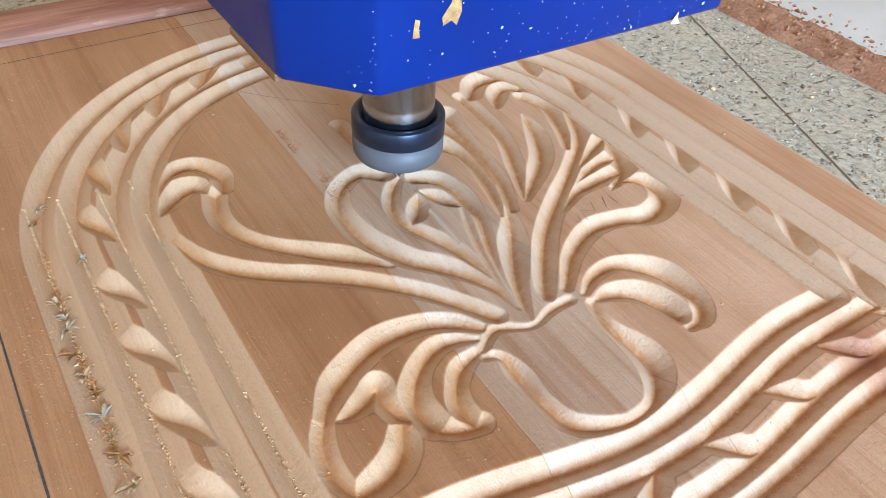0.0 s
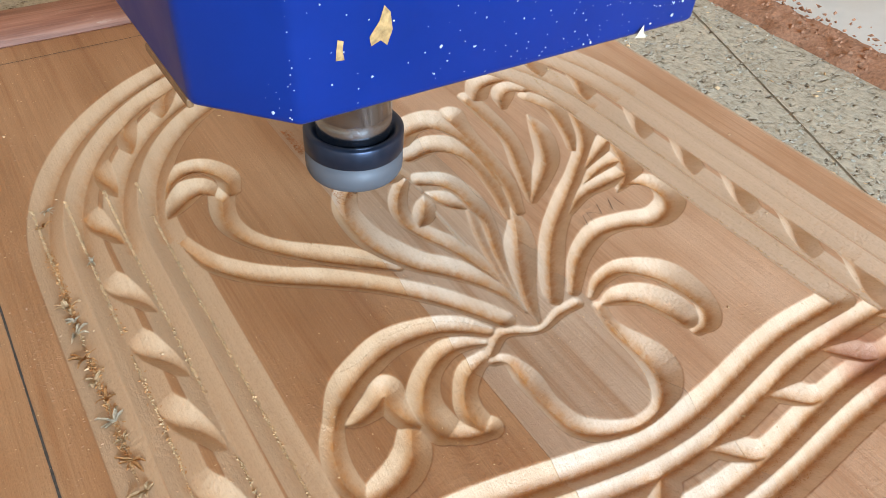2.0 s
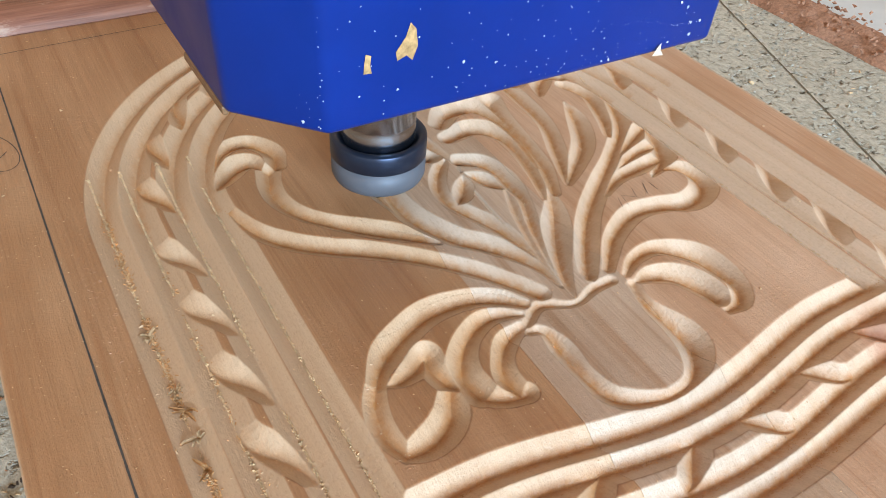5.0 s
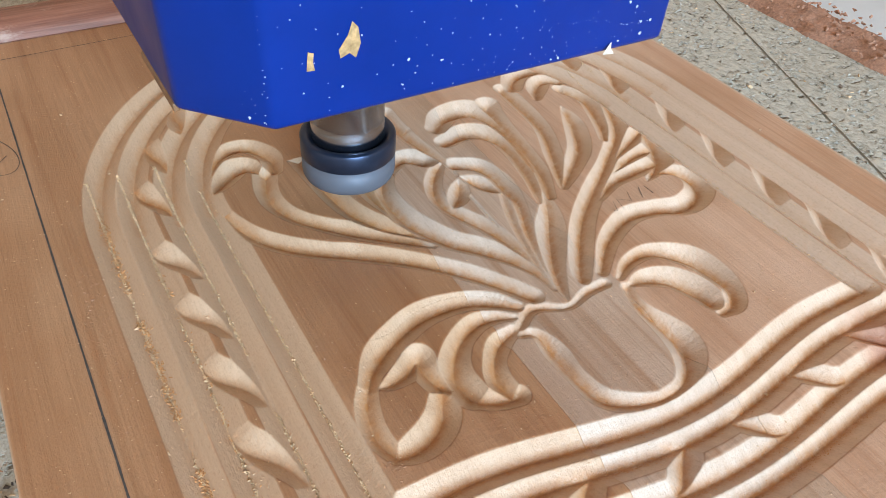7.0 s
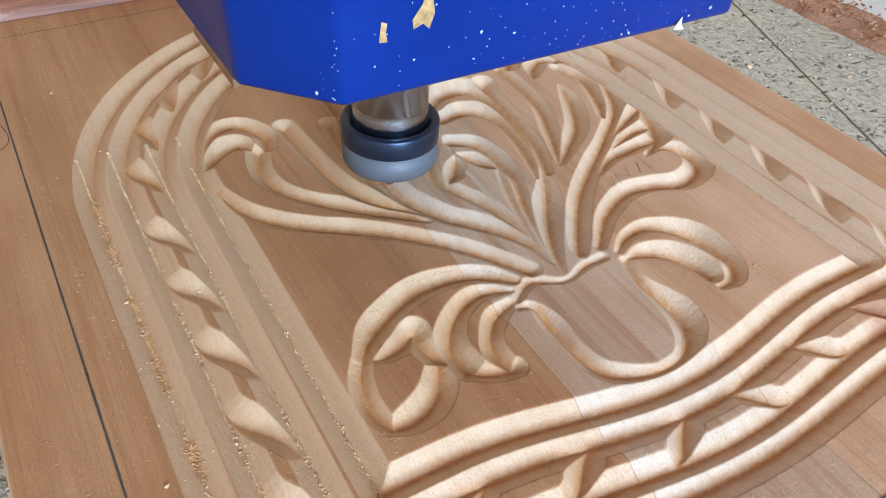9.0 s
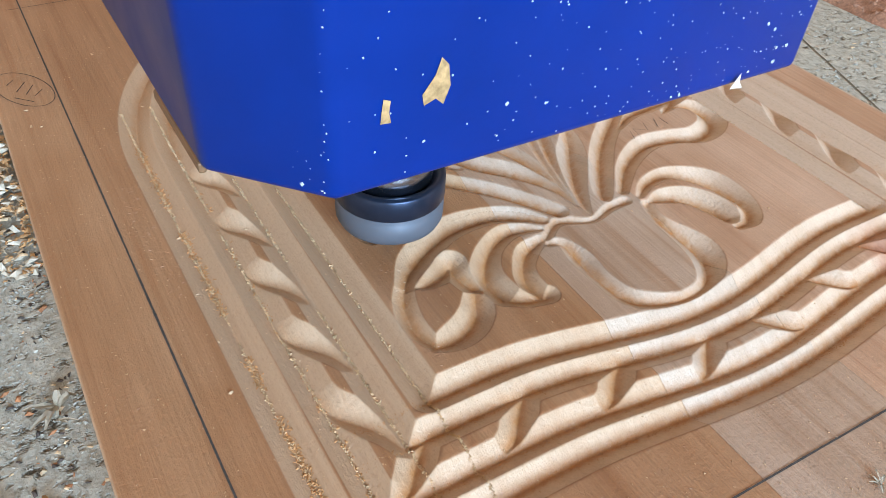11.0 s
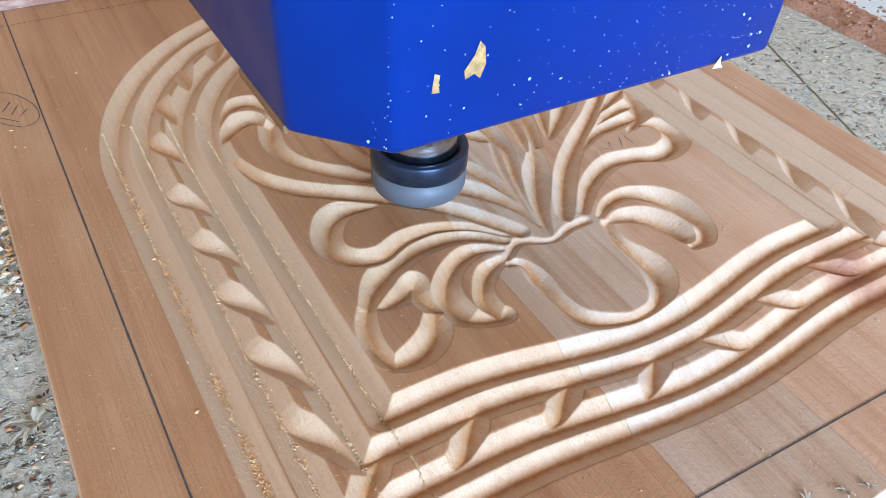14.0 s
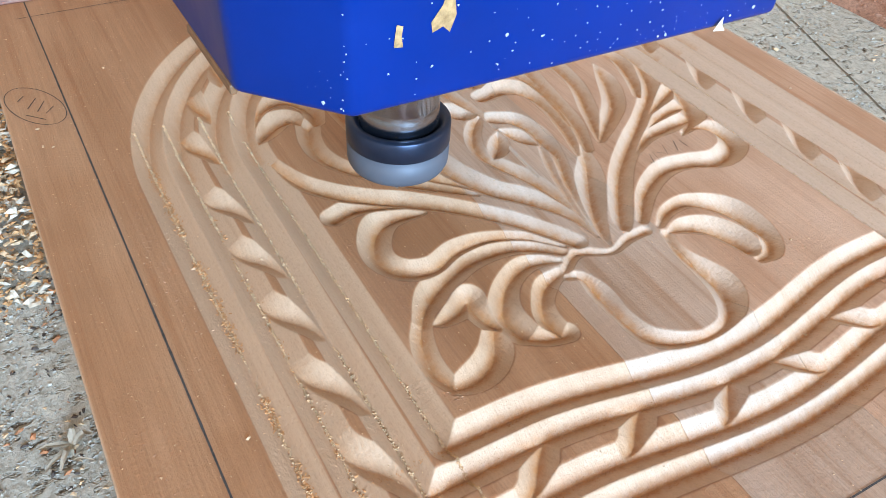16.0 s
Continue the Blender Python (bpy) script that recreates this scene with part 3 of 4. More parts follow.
# Unseen room added to close the space; warm walls and ceiling bounce orange fill.
def room():
    lo, hi = (-1.9, -2.65, -0.9), (2.0, 1.9, 2.1)
    f = mesh_object("floor", box(lo[0], lo[1], lo[2] - 0.1, hi[0], hi[1], lo[2]), CONCRETE)
    tagged(f, "unseen grey concrete floor added to close the room", "floor", kind="structure")
    c = mesh_object("ceiling", box(lo[0], lo[1], hi[2], hi[0], hi[1], hi[2] + 0.1), WARM_BOUNCE)
    tagged(c, "unseen warm-toned ceiling added to bounce fill", "ceiling", kind="structure")
    walls = {
        "wall_north": [(lo[0] - 0.1, hi[1], lo[2], hi[0] + 0.1, hi[1] + 0.1, hi[2])],
        "wall_east": [(hi[0], lo[1], lo[2], hi[0] + 0.1, hi[1], hi[2])],
        "wall_south": [(lo[0] - 0.1, lo[1] - 0.1, lo[2], -0.96, lo[1], hi[2]), (0.64, lo[1] - 0.1, lo[2], hi[0] + 0.1, lo[1], hi[2]),
                       (-0.96, lo[1] - 0.1, lo[2], 0.64, lo[1], 0.52), (-0.96, lo[1] - 0.1, 1.72, 0.64, lo[1], hi[2])],
        "wall_west": [(lo[0] - 0.1, lo[1], lo[2], lo[0], hi[1], hi[2])],
    }
    for name, boxes in walls.items():
        bm = bmesh.new()
        for b in boxes:
            box(*b, bm=bm)
        tagged(mesh_object(name, bm, WARM_BOUNCE), "unseen warm-toned wall added to close the room and bounce fill", "wall", kind="structure")
    t = mesh_object("machine_table", box(-0.8, -0.6, -0.9, 0.95, 1.0, BED - 0.033, 0.004), GREY_METAL)
    tagged(t, "grey steel machine table under the bed board", "machine table")


room()


# ---- the spindle head ----
def spindle_head():
    root = new("router_head")
    tagged(root, "blue enamelled router head with steel spindle, dusted with wood chips", "router head")
    bm = bmesh.new()
    outline = [(-0.060, -0.0915), (0.069, -0.0915), (0.069, 0.055), (-0.079, 0.055), (-0.079, -0.071)]
    lo = [bm.verts.new((x, y, 0.1018)) for x, y in outline]
    hi = [bm.verts.new((x * 1.02 + (0.012 if x > 0 else -0.004), y, 0.36)) for x, y in outline]
    n = len(lo)
    for k in range(n):
        bm.faces.new((lo[k], lo[(k + 1) % n], hi[(k + 1) % n], hi[k]))
    bm.faces.new(lo[::-1])
    bm.faces.new(hi)
    bmesh.ops.bevel(bm, geom=list(bm.edges), offset=0.0022, segments=3, affect="EDGES", profile=0.5)
    part("housing", bm, BLUE, root, "glossy blue sheet-metal housing", True)
    part("spindle_body", turned([(0.034, 0.086), (0.0365, 0.0885), (0.0365, 0.110)]), STEEL, root, smooth=True)
    part("spindle_nose", turned([(0.0130, 0.030), (0.0150, 0.032), (0.0152, 0.040), (0.0146, 0.0412), (0.0152, 0.0425), (0.0152, 0.052), (0.0165, 0.0535), (0.0165, 0.090)]), STEEL, root, "bright turned steel nose", True)
    nut = part("collet_nut", turned([(0.004, 0.0142), (0.0172, 0.0142), (0.0188, 0.0152), (0.0196, 0.0170), (0.0197, 0.0185), (0.0197, 0.0258)]), NUT_STEEL, root, "grey ground lower half of the nut", True)
    part("nut_collar", turned([(0.0197, 0.0258), (0.0199, 0.0261), (0.0199, 0.0338), (0.0192, 0.0346), (0.0170, 0.0346), (0.0160, 0.0325), (0.0140, 0.0325)]), DARK_STEEL, nut, "dark blued upper half of the nut", True)
    part("cutter_bit", turned([(0.0001, 0.0), (0.0030, 0.0034), (0.0032, 0.009), (0.0032, 0.017)], 24), STEEL, root, smooth=True)
    # brown strip paints the shadowed inner rim at the housing's lower left
    part("shaded_rim", box(-0.0793, -0.069, 0.1003, -0.0775, -0.036, 0.1030, 0.0006), plain("shaded_rim_brown", (0.22, 0.115, 0.055), 0.5, 0.0, 90.0, 0.3), root, "brown strip standing in for the housing's shadowed inner rim")
    return root


head = spindle_head()

# ---- small things on the panel and the bed ----
def flake(bm, place, size, slim=0.5, lift=0.25, rnd=random):
    """A small bent chip of wood: four corners and a raised middle."""
    a = rnd.uniform(0, 2 * math.pi)
    ca, sa = math.cos(a), math.sin(a)
    x, y, z = place
    pts = []
    for u, v in ((-1, -rnd.uniform(0.3, 1)), (1, -rnd.uniform(0.2, 1)), (rnd.uniform(0.5, 1), 1), (-rnd.uniform(0.4, 1), rnd.uniform(0.4, 1))):
        px, py = u * size / 2, v * size * slim / 2
        pts.append(bm.verts.new((x + px * ca - py * sa, y + px * sa + py * ca, z + size * lift * rnd.uniform(0, 0.8))))
    top = bm.verts.new((x, y, z + size * lift * rnd.uniform(0.6, 1.4)))
    low = bm.verts.new((x, y, z - size * 0.08))
    for p, q in zip(pts, pts[1:] + pts[:1]):
        bm.faces.new((p, q, top))
        bm.faces.new((q, p, low))


def scatter(name, label, material, places, category="wood chips"):
    bm = bmesh.new()
    for place, size, slim, lift in places:
        flake(bm, place, size, slim, lift)
    return tagged(mesh_object(name, bm, material), label, category, kind="stuff")


def fuzz_places():
    """Torn fibres that stand up along the bottoms of the lines cut with the grain."""
    out = []
    for x, n in ((0.0405, 2400), (0.0272, 2400), (0.0114, 2200), (-0.0014, 1800), (MID * 2 - 0.0405, 300), (MID * 2 - 0.0272, 300)):
        for _ in range(n):
            px, py = x + random.gauss(0, 0.00028), 0.075 + 0.24 * (1 - random.random() ** 1.3 * 0.999)
            if noise.noise((px * 200, py * 35, 3)) < -0.32:
                continue
            out.append(((px, py, surface(px, py) + 0.0001), random.uniform(0.0003, 0.0010), 0.4, 0.5))
    for pts in STROKES:
        for px, py, w in smooth_line(pts, 0.0012):
            if w < 0.0042 and random.random() < 0.35:
                out.append(((px + random.gauss(0, 0.0004), py, surface(px, py)), random.uniform(0.0004, 0.0009), 0.4, 0.4))
    return out


scatter("wood_fuzz", "pale torn wood fibres along the carved lines", plain("torn_fibre", (0.57, 0.375, 0.215), 0.9, 0.0, 300.0, 0.3, spec=0.1), fuzz_places(), "wood fibres")


def orange_places():
    """Warm bruised fibres in the valleys of the lines cut across the grain."""
    out = []
    for _, yb, _, _, dip in LINES:
        for _ in range(900):
            x = random.uniform(0.01, 0.285)
            y = yb - sag(x, dip) + random.gauss(-0.0008, 0.0008)
            out.append(((x, y, surface(x, y)), random.uniform(0.0003, 0.0008), 0.4, 0.2))
    for x, n, y0, y1 in ((-0.0014, 2000, 0.07, 0.30), (0.0114, 150, 0.08, 0.27)):
        for _ in range(n):
            px, py = x + random.gauss(0.0002, 0.0008), random.uniform(y0, y1)
            if noise.noise((x * 90, py * 45, 7)) > -0.1:
                out.append(((px, py, surface(px, py)), random.uniform(0.0005, 0.0016), 0.45, 0.3))
    for pts in STROKES:
        for px, py, w in smooth_line(pts, 0.0006):
            if w > 0.003 and random.random() < 0.6:
                x, y = px + random.gauss(0, 0.0006), py + random.gauss(0, 0.0006)
                out.append(((x, y, surface(x, y)), random.uniform(0.0003, 0.0007), 0.4, 0.2))
    return out


scatter("bruised_fibres", "warm orange fibres in the valleys of the carving", plain("bruised_wood", (0.50, 0.25, 0.10), 0.8, 0.0, 300.0, 0.3), orange_places(), "wood fibres")


def speck_places():
    out = []
    while len(out) < 3300:
        x, y = random.uniform(X0 + 0.002, X1 - 0.01), random.uniform(Y0 + 0.002, Y1 - 0.004)
        dense = 0.9 if x < 0.03 else 0.35
        if y < 0.07 or x > 0.26:
            dense = 0.5
        if random.random() > dense * (0.45 + 0.55 * noise.noise((x * 25, y * 25, 9))):
            continue
        big = random.random() < 0.012
        out.append(((x, y, surface(x, y) + 0.0001), random.uniform(0.0012, 0.0022) if big else random.uniform(0.0002, 0.0008), random.uniform(0.3, 0.8), 0.3))
    return out


scatter("sawdust", "fine pale sawdust strewn over the carved panel", plain("fine_sawdust", (0.60, 0.41, 0.25), 0.85, 0.0, 300.0, 0.25), speck_places(), "sawdust")


def rough_patches():
    """Small raised torn grain beside the frame and in the field."""
    out = []
    for cx, cy, sx, sy, n in ((-0.0125, 0.235, 0.003, 0.03, 420), (0.0045, 0.362, 0.004, 0.006, 110), (0.0553, 0.1755, 0.004, 0.012, 150), (0.047, 0.205, 0.003, 0.014, 90),
                              (0.0553, 0.128, 0.006, 0.003, 60), (-0.036, 0.15, 0.003, 0.02, 90), (0.09, 0.055, 0.007, 0.007, 36), (0.06, 0.05, 0.006, 0.006, 16)):
        for _ in range(n):
            x, y = random.gauss(cx, sx), random.gauss(cy, sy)
            out.append(((x, y, surface(x, y) - 0.00005), random.uniform(0.0004, 0.0012), 0.3, 0.26))
    return out


scatter("torn_grain", "rough torn grain on the panel's face", WOOD, rough_patches(), "torn grain")


def red_tear():
    out = []
    for _ in range(800):
        y = random.uniform(0.262, 0.322)
        x = 0.1108 + abs(random.gauss(0, 0.0035)) * (1.2 - (y - 0.268) / 0.08)
        out.append(((x, y, surface(x, y)), random.uniform(0.0004, 0.0015), 0.3, 0.15))
    return out


RED_FIBRE = plain("red_brown_fibre", (0.40, 0.17, 0.075), 0.85, 0.0, 300.0, 0.35)
scatter("torn_grain_red", "reddish-brown torn fibres along a glue joint", RED_FIBRE, red_tear(), "torn grain")

GREY_CHIP = plain("grey_fibre_chip", (0.42, 0.39, 0.335), 0.95, 0.0, 300.0, 0.35, spec=0.08)
ORANGE_CHIP = plain("orange_wood_chip", (0.56, 0.31, 0.14), 0.85, 0.0, 300.0, 0.35, spec=0.12)
WHITE_CHIP = plain("white_wood_chip", (0.64, 0.55, 0.43), 0.85, 0.0, 300.0, 0.2, spec=0.12)
DARK_CHIP = plain("dark_bark_chip", (0.07, 0.05, 0.04), 0.9, 0.0, 300.0, 0.3)


def bed_places(n, x0, x1, y0, y1, lo, hi, pile=0.0):
    out = []
    while len(out) < n:
        x, y = random.uniform(x0, x1), random.uniform(y0, y1)
        if random.random() > 0.35 + 0.9 * noise.noise((x * 30, y * 30, 5)) + (0.8 if pile and y > 0.265 else 0.0):
            continue
        up = pile * max(0.0, min(1.0, (y - 0.255) / 0.04)) * max(0.0, 1 - (X0 - x) / 0.09) * random.random()
        out.append(((x, y, BED + up), random.uniform(lo, hi), random.uniform(0.25, 0.8), random.uniform(0.15, 0.5)))
    return out


scatter("bed_fibres", "loose grey fibres and dust on the bed board", GREY_CHIP, bed_places(9000, -0.16, X0 - 0.001, 0.03, 0.44, 0.0004, 0.0017), "fibres")
scatter("bed_dust", "grey crumbs strewn on the bed board", GREY_CHIP, bed_places(2200, X1 + 0.002, 0.468, 0.03, 0.62, 0.0008, 0.003), "fibres")
scatter("bed_chips_pale", "pale wood chips heaped on the bed board", PALE_CHIP, bed_places(2600, -0.15, X0 - 0.001, 0.255, 0.44, 0.0010, 0.0042, 0.016), "wood chips")
scatter("bed_chips_orange", "orange-brown wood chips on the bed board", ORANGE_CHIP, bed_places(3200, -0.15, X0 - 0.001, 0.250, 0.44, 0.0010, 0.0044, 0.016), "wood chips")
scatter("bed_chips_white", "white wood curls heaped on the bed board", WHITE_CHIP, bed_places(700, -0.13, X0 - 0.001, 0.250, 0.44, 0.0020, 0.0065, 0.018), "wood chips")
scatter("bed_chips_brown", "small rusty-brown wood chips on the bed board", RED_FIBRE, bed_places(260, -0.16, X0 - 0.001, 0.03, 0.30, 0.001, 0.0036), "wood chips")
scatter("bed_specks", "fine pale sawdust on the bed board", PALE_CHIP, bed_places(320, -0.16, X0 - 0.001, 0.03, 0.28, 0.0006, 0.0022), "sawdust")
scatter("red_crumbs", "coarse reddish crumbs of sawdust along the bed's edge", RED_DUST,
        [((random.gauss(0.489, 0.012), random.uniform(-0.05, 0.75), BED + random.uniform(0.003, 0.010)), random.uniform(0.0015, 0.005), 0.6, 0.5) for _ in range(1500)], "sawdust")
scatter("bed_crumbs_dark", "dark crumbs of bark on the bed board", DARK_CHIP, bed_places(420, -0.14, X0 - 0.001, 0.05, 0.40, 0.0008, 0.0028), "bark crumbs")
scatter("bed_chips_far", "tan wood chips scattered on the bed board", PALE_CHIP, bed_places(110, X1 + 0.004, 0.466, 0.03, 0.62, 0.0015, 0.0042), "wood chips")


def shaving(place, size, turn, material, label):
    """A tuft of curled blades, as one torn shaving."""
    bm = bmesh.new()
    hub = bm.verts.new((0, 0, size * 0.1))
    for k in range(6):
        a = turn + random.gauss(0, 0.7) + (math.pi if k % 2 else 0.0)
        ln, wd = size * random.uniform(0.35, 0.7), size * random.uniform(0.16, 0.34)
        ca, sa = math.cos(a), math.sin(a)
        ox, oy = random.gauss(0, size * 0.2), random.gauss(0, size * 0.2)
        curl, rows = random.uniform(0.08, 0.32), []
        for s in (0.0, 0.35, 0.7, 1.0):
            z = size * (0.04 + curl * math.sin(s * 2.3) * random.uniform(0.7, 1.1))
            half = wd * (0.6 + 0.9 * s - 1.3 * s * s) * random.uniform(0.6, 1.3) / 2
            rows.append([hub if s == 0 and f == 0 else bm.verts.new(((ox + ca * ln) * s - sa * half * f, (oy + sa * ln) * s + ca * half * f, z + 0.4 * half * abs(f))) for f in (-1, 0, 1)])
        for p, q in zip(rows, rows[1:]):
            for i in (0, 1):
                bm.faces.new((p[i], p[i + 1], q[i + 1], q[i]))
    bmesh.ops.solidify(bm, geom=bm.faces[:], thickness=size * 0.03)
    ob = mesh_object("wood_shaving", bm, material)
    ob.location = place
    return tagged(ob, label, "wood shaving", "wood shavings")


shaving((-0.0575, 0.1795, BED + 0.001), 0.013, 0.4, WHITE_CHIP, "star-shaped tuft of pale tan wood shavings on the bed board")
shaving((-0.0585, 0.1745, BED + 0.001), 0.006, 1.4, WHITE_CHIP, "small white curl of wood on the bed board")
shaving((-0.066, 0.140, BED + 0.001), 0.012, 2.0, ORANGE_CHIP, "orange wood shaving on the bed board")
for _x, _y, _s in ((-0.072, 0.131, 0.010), (-0.078, 0.150, 0.009), (-0.062, 0.121, 0.008), (-0.070, 0.116, 0.009)):
    shaving((_x, _y, BED + 0.001), _s, random.uniform(0, 6), random.choice((PALE_CHIP, ORANGE_CHIP)), "tan wood shaving lying on the bed board")
for _x, _y, _s in ((-0.0535, 0.320, 0.010), (-0.056, 0.302, 0.012), (-0.0545, 0.285, 0.009), (-0.060, 0.335, 0.013), (-0.062, 0.262, 0.008)):
    shaving((_x, _y, BED + 0.006), _s, random.uniform(0, 6), random.choice((WHITE_CHIP, PALE_CHIP, ORANGE_CHIP)), "curled wood shaving on the heap beside the panel")
for _x, _y, _s in ((0.137, 0.026, 0.006), (0.150, 0.0225, 0.005), (0.158, 0.020, 0.004)):
    shaving((_x, _y, 0.0), _s, random.uniform(0, 6), WHITE_CHIP, "small pale shaving on the panel's face")

# chips lying in the outer line until the machine's draught takes them
LOOSE = []
for _k, (_x, _y, _s, _t) in enumerate(((0.0036, 0.3151, 0.005, 2.3), (0.0005, 0.3050, 0.007, 2.2), (-0.0021, 0.254, 0.008, 2.7), (-0.0024, 0.2397, 0.008, 2.8), (-0.0030, 0.2265, 0.008, 2.9),
                                       (-0.0024, 0.2162, 0.007, 5.8), (-0.0011, 0.1969, 0.008, 3.2), (-0.0006, 0.1796, 0.006, 6.0), (-0.0001, 0.1669, 0.008, 6.2), (-0.0015, 0.2470, 0.006, 2.6),
                                       (-0.0012, 0.2070, 0.006, 3.1), (-0.0006, 0.1880, 0.006, 6.3), (0.012, 0.276, 0.005, 2.4), (-0.001, 0.155, 0.007, 6.4))):
    _at = (_x, _y, surface(_x, _y) + 0.0008)
    _ob = shaving(_at, _s, random.uniform(0, 6), (WHITE_CHIP, ORANGE_CHIP, PALE_CHIP)[_k % 3], "loose wood shaving lying in a carved line")
    LOOSE.append((_ob, _at, random.uniform(0, 40), _t))


# ---- pencil marks ----
def mark(name, points, width, label, category="pencil mark"):
    """A thin graphite stroke lying on the wood."""
    bm = bmesh.new()
    p = [Vector((x, y, 0.00025)) for x, y in points]
    rails = []
    for k, q in enumerate(p):
        d = (p[min(k + 1, len(p) - 1)] - p[max(k - 1, 0)]).normalized()
        nrm = Vector((-d.y, d.x, 0)) * width / 2 * (1 + 0.35 * noise.noise((q.x * 300, q.y * 300, 2)))
        rails.append((bm.verts.new(q + nrm), bm.verts.new(q - nrm)))
    for (a, b), (c, d) in zip(rails, rails[1:]):
        bm.faces.new((a, b, d, c))
    ob = mesh_object(name, bm, PENCIL)
    return tagged(ob, label, category)


mark("pencil_line", [(-0.0221 + 0.0012 * (0.26 - y) / 0.2, y) for y in np.arange(0.020, 0.4645, 0.004)], 0.0007, "dark straight pencil line along the panel")
mark("pencil_line", [(x, 0.0434 - 0.018 * (x - 0.08)) for x in np.arange(-0.04, 0.325, 0.004)], 0.0006, "dark pencil line across the panel's end")
mark("pencil_line", [(x, 0.4455 + 0.03 * (x - 0.0)) for x in np.arange(-0.03, 0.20, 0.004)], 0.0004, "faint pencil line across the panel's far end")
mark("pencil_ring", [(-0.0352 + 0.0108 * math.cos(a) - 0.004 * math.sin(a), 0.3535 + 0.0185 * math.sin(a) - 0.002 * math.cos(a)) for a in np.linspace(0, 2 * math.pi, 40)], 0.00035, "thin pencilled oval on the panel's face")
for _pts in ([(-0.0415, 0.3600), (-0.0385, 0.3640)], [(-0.0385, 0.3520), (-0.0340, 0.3600)], [(-0.0350, 0.3480), (-0.0310, 0.3560)], [(-0.0320, 0.3450), (-0.0280, 0.3500)], [(-0.0400, 0.3470), (-0.0330, 0.3400)]):
    mark("pencil_scribble", _pts, 0.0004, "thin pencil stroke inside a pencilled oval")
for _pts in ([(0.1935, 0.1968), (0.1950, 0.1960), (0.1975, 0.2022), (0.1985, 0.1962), (0.2000, 0.2030), (0.2055, 0.1990), (0.2078, 0.2050)], [(0.2150, 0.2058), (0.2118, 0.1990)], [(0.2180, 0.2052), (0.2182, 0.1990)]):
    mark("pencil_scribble", _pts, 0.00025, "thin zigzag pencil scribble between carved leaves")
mark("pencil_line", [(0.1100 + 0.039 * u, 0.3640 - 0.035 * u - 0.002 * math.sin(math.pi * u)) for u in np.linspace(0, 1, 14)], 0.00022, "faint pencil curve on the bare wood")

# a scored line in the bed board
_bm = bmesh.new()
_p = [Vector((0.4353 - 0.0761 * s + 0.0008 * noise.noise((s * 20, 0, 0)), 0.3462 - 0.186 * s, BED + 0.0004)) for s in np.linspace(-1.0, 1.6, 60)]
_r = [(_bm.verts.new(q + Vector((0.0006, 0, 0))), _bm.verts.new(q - Vector((0.0006, 0, 0)))) for q in _p]
for (_a, _b), (_c2, _d) in zip(_r, _r[1:]):
    _bm.faces.new((_a, _b, _d, _c2))
tagged(mesh_object("scored_line", _bm, plain("scored_board", (0.16, 0.12, 0.08), 0.9)), "brown line scored across the bed board", "scored line")


# ---- dust on the head ----
def head_dust():
    bm = bmesh.new()
    for _ in range(560):
        u, v = random.random(), random.random()
        if random.random() < 0.72:
            u = u**0.7
            x, z = -0.058 + 0.124 * u, 0.104 + 0.085 * v ** (1.4 if u > 0.5 else 1.0)
            x, y, nrm = x, -0.0917, (0, -1)
        else:
            x, y, z = -0.0605 - 0.017 * u, -0.0913 + 0.0195 * u, 0.104 + 0.08 * v
            nrm = (-0.75, -0.66)
        size = random.uniform(0.00014, 0.00038) if random.random() < 0.94 else random.uniform(0.0005, 0.0009)
        pts = []
        for k in range(5):
            a = 2 * math.pi * k / 5 + random.uniform(-0.4, 0.4)
            r = size * random.uniform(0.5, 1.0)
            pts.append(bm.verts.new((x - nrm[1] * r * math.cos(a), y + nrm[0] * r * math.cos(a), z + r * math.sin(a))))
        tip = bm.verts.new((x + nrm[0] * size * 0.5, y + nrm[1] * size * 0.5, z))
        for a, b in zip(pts, pts[1:] + pts[:1]):
            bm.faces.new((a, b, tip))
    ob = part("clinging_dust", bm, plain("pale_dust", (0.42, 0.47, 0.54), 0.95, 0.0, 900.0, 0.4, spec=0.1), head, "white specks of dust clinging to the housing")
    ob["kind"] = "stuff"


def stuck_chip(outline, place, thick, material, label):
    bm = bmesh.new()
    lo = [bm.verts.new((place[0] + x, place[1], place[2] + z)) for x, z in outline]
    mid = bm.verts.new((place[0], place[1] - thick, place[2]))
    for a, b in zip(lo, lo[1:] + lo[:1]):
        bm.faces.new((a, b, mid))
    bm.faces.new(lo[::-1])
    part("stuck_chip", bm, material, head, label)


TAN_CHIP = plain("tan_wood_chip", (0.43, 0.27, 0.125), 0.85, 0.0, 600.0, 0.35, spec=0.1)
head_dust()
stuck_chip([(-0.0030, -0.0040), (-0.0005, -0.0030), (0.0012, -0.0046), (0.0026, -0.0010), (0.0020, 0.0034), (0.0004, 0.0052), (-0.0008, 0.0018), (-0.0034, -0.0016)], (-0.0387, -0.0917, 0.1225), 0.0006, TAN_CHIP, "tan wood chip stuck to the housing")
stuck_chip([(-0.0010, -0.0014), (0.0012, -0.0016), (0.0008, 0.0006), (0.0011, 0.0030), (-0.0004, 0.0036), (-0.0008, 0.0008)], (-0.0497, -0.0917, 0.1183), 0.0005, TAN_CHIP, "small pale chip stuck to the housing")
stuck_chip([(-0.0022, -0.0012), (0.0024, -0.0018), (0.0008, 0.0002), (0.0004, 0.0026), (-0.0010, 0.0008)], (0.0464, -0.0925, 0.1033), 0.0006, WHITE_CHIP, "white chip hanging at the housing's lower edge")



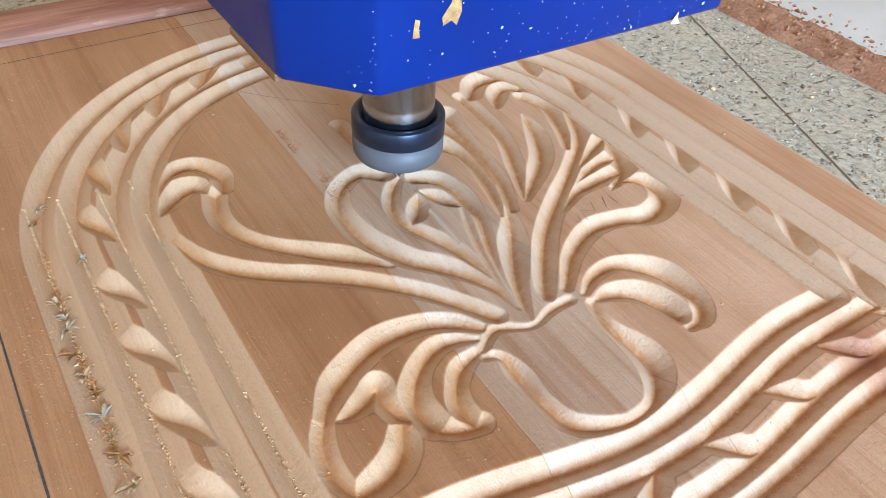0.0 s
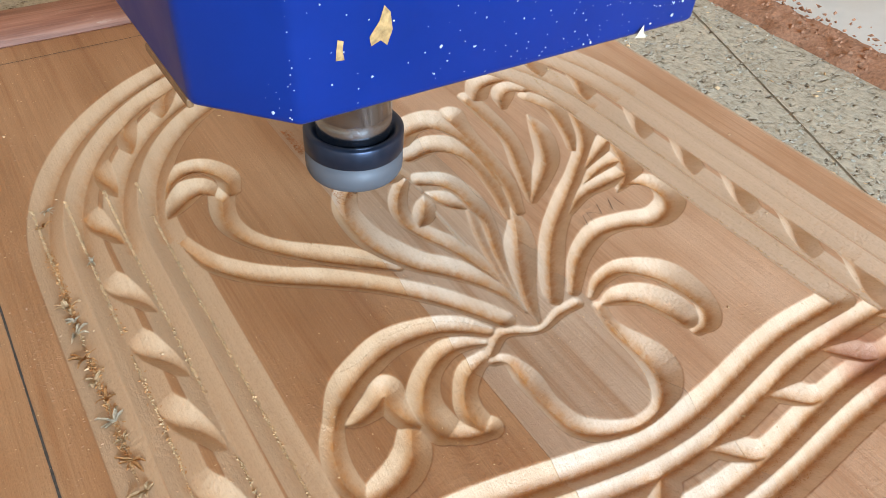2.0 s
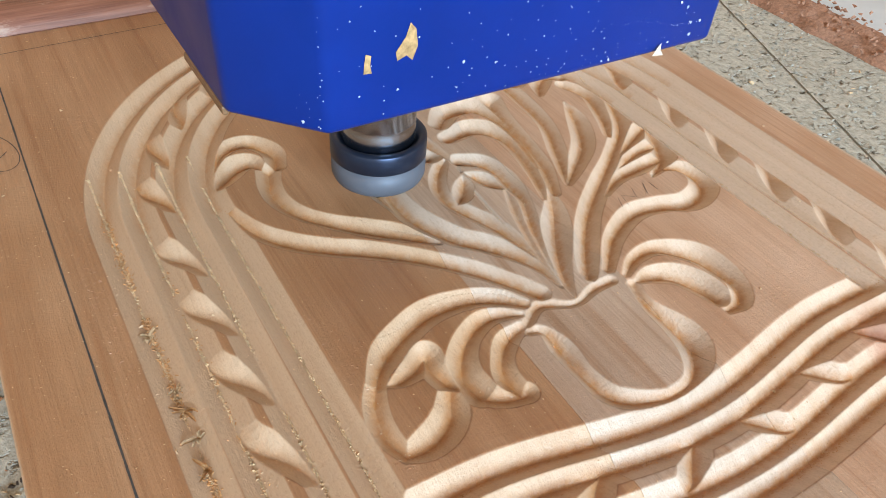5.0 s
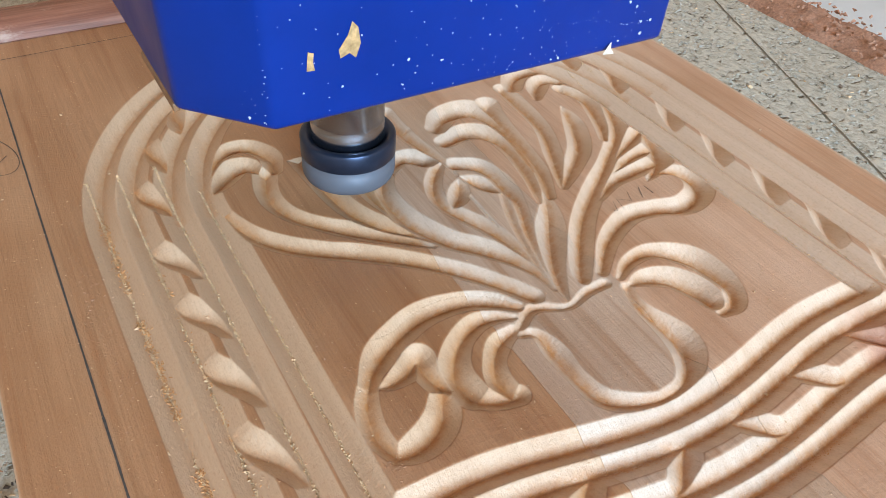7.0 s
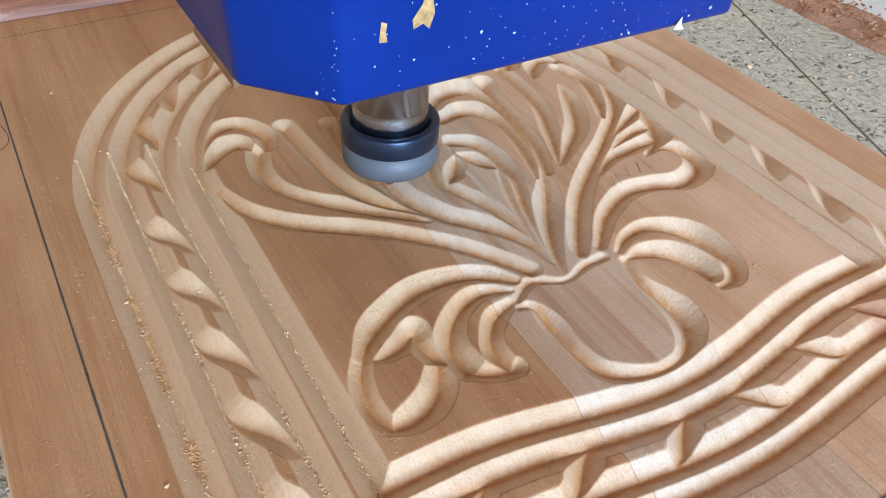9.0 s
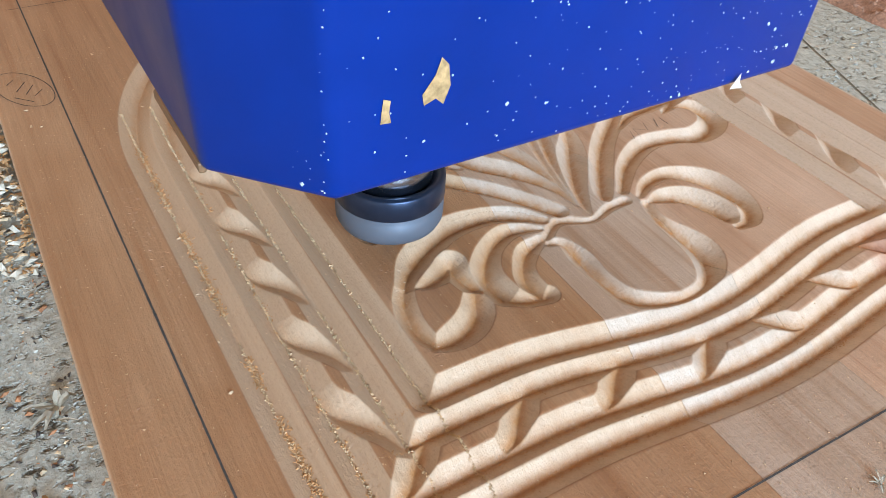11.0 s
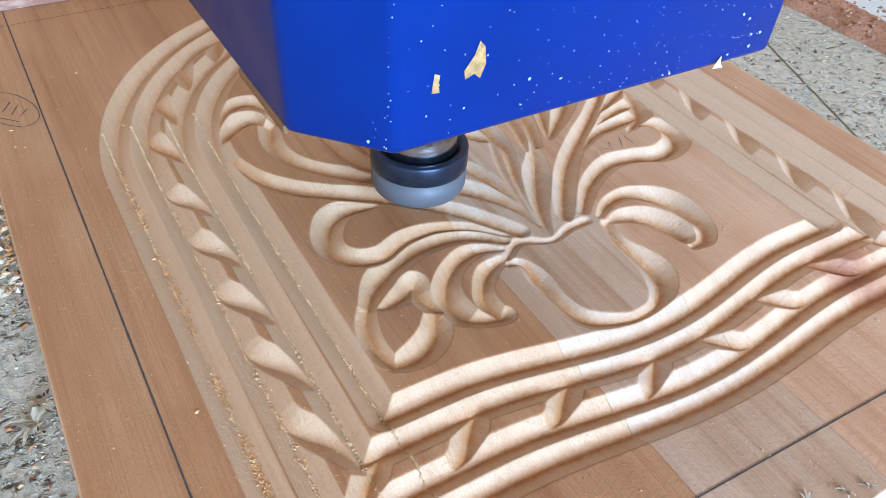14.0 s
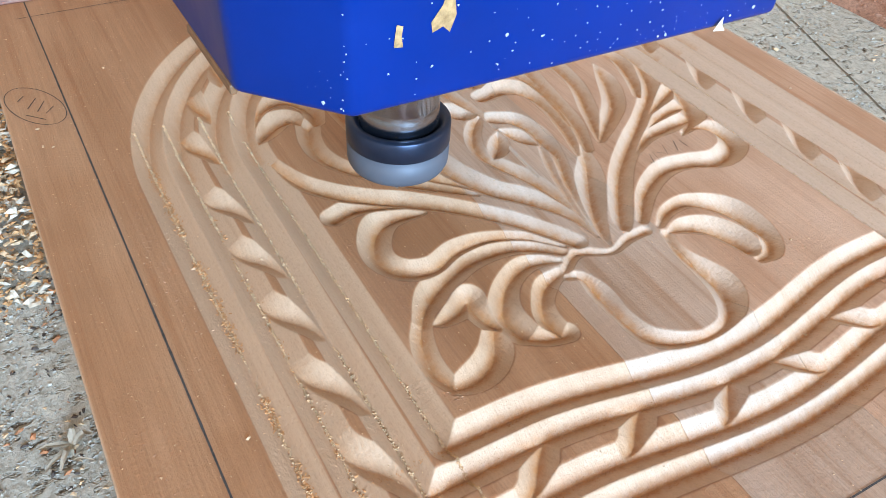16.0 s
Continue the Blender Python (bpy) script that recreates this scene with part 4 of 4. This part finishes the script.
HEAD_ROWS = [
    (0, 0.1445, 0.2640, -0.0020),
    (0.25, 0.1501, 0.2716, -0.0031),
    (0.5, 0.1469, 0.2649, -0.0041),
    (0.75, 0.1568, 0.2968, -0.0057),
    (1, 0.1572, 0.3130, -0.0073),
    (1.25, 0.1547, 0.2922, -0.0063),
    (1.5, 0.1494, 0.2689, -0.0053),
    (1.75, 0.1444, 0.2752, -0.0002),
    (2, 0.1161, 0.2562, 0.0049),
    (2.25, 0.1116, 0.2543, -0.0004),
    (2.5, 0.1053, 0.2568, -0.0058),
    (2.75, 0.1086, 0.2910, -0.0047),
    (3, 0.1184, 0.2932, -0.0037),
    (3.25, 0.1324, 0.2919, -0.0038),
    (3.5, 0.1378, 0.2804, -0.0038),
    (3.75, 0.1328, 0.2825, -0.0036),
    (4, 0.1354, 0.2881, -0.0034),
    (4.25, 0.1280, 0.2988, -0.0040),
    (4.5, 0.1115, 0.2880, -0.0046),
    (4.75, 0.1034, 0.2651, -0.0044),
    (5, 0.1055, 0.2531, -0.0042),
    (5.2, 0.1030, 0.2532, 0.0065),
    (5.6, 0.1120, 0.2220, -0.0040),
    (6.2, 0.0985, 0.2620, -0.0050),
    (6.6, 0.0875, 0.3000, -0.0050),
    (7, 0.0980, 0.2620, -0.0050),
    (7.3, 0.1096, 0.2210, 0.0021),
    (7.4, 0.1098, 0.2249, 0.0035),
    (7.5, 0.1107, 0.2207, 0.0049),
    (7.65, 0.1157, 0.2205, 0.0019),
    (7.85, 0.1186, 0.2211, -0.0020),
    (8, 0.1159, 0.2209, -0.0050),
    (8.1, 0.1108, 0.2359, -0.0040),
    (8.2, 0.1050, 0.2467, -0.0030),
    (8.6, 0.1055, 0.2960, -0.0050),
    (9.1, 0.1120, 0.2360, -0.0040),
    (9.7, 0.0980, 0.2280, 0.0040),
    (10.3, 0.0759, 0.2099, -0.0070),
    (10.5, 0.0687, 0.2122, -0.0067),
    (10.75, 0.0607, 0.2054, -0.0064),
    (11, 0.0661, 0.1879, -0.0061),
    (11.25, 0.0774, 0.1915, -0.0058),
    (11.5, 0.0958, 0.1894, -0.0055),
    (11.7, 0.1122, 0.1856, -0.0046),
    (11.8, 0.1176, 0.1722, -0.0042),
    (12, 0.1240, 0.1655, -0.0033),
    (12.25, 0.0989, 0.1800, -0.0044),
    (12.5, 0.0916, 0.1891, -0.0055),
    (12.75, 0.0719, 0.1905, -0.0059),
    (13, 0.0643, 0.1891, -0.0063),
    (13.25, 0.0645, 0.2090, -0.0060),
    (13.5, 0.0702, 0.2137, -0.0056),
    (13.75, 0.0937, 0.2156, -0.0053),
    (14, 0.1039, 0.2064, -0.0049),
    (14.25, 0.0949, 0.2224, -0.0003),
    (14.5, 0.0805, 0.2255, 0.0043),
    (14.75, 0.0794, 0.2196, -0.0006),
    (15, 0.0674, 0.2279, -0.0055),
    (15.25, 0.0568, 0.2212, -0.0058),
    (15.5, 0.0669, 0.2281, -0.0062),
    (15.75, 0.0766, 0.2252, -0.0009),
    (16, 0.0812, 0.2245, 0.0043),
]


def motions():
    walk(head, [(t, pose(x, y, z)) for t, x, y, z in HEAD_ROWS])
    # cleared wood is thrown over the bed's side
    for k, (ob, at, t) in enumerate(WASTE):
        rest = (1.25 + 0.5 * random.random(), -0.35 + 0.9 * random.random(), -0.8995 + 0.004)
        half = ((at.x + rest[0]) / 2, (at.y + rest[1]) / 2, 0.12)
        start = pose(*at)
        walk(ob, [(0.0, start), (t, start), (t + 0.1, pose(*half, 30, 50, 20)), (t + 0.24, pose(*rest, 0, 0, 70)), (16.2, pose(*rest, 0, 0, 70))])
    for ob, at, turn, t in LOOSE:
        rest = (-0.9 - 0.3 * random.random(), at[1] - 0.2 * random.random(), -0.897)
        half = ((at[0] + rest[0]) / 2, (at[1] + rest[1]) / 2, 0.10)
        start = pose(*at, 0, 0, turn)
        walk(ob, [(0.0, start), (t, start), (t + 0.12, pose(*half, 40, 30, turn + 40)), (t + 0.35, pose(*rest, 0, 0, turn + 80)), (16.2, pose(*rest, 0, 0, turn + 80))])


motions()
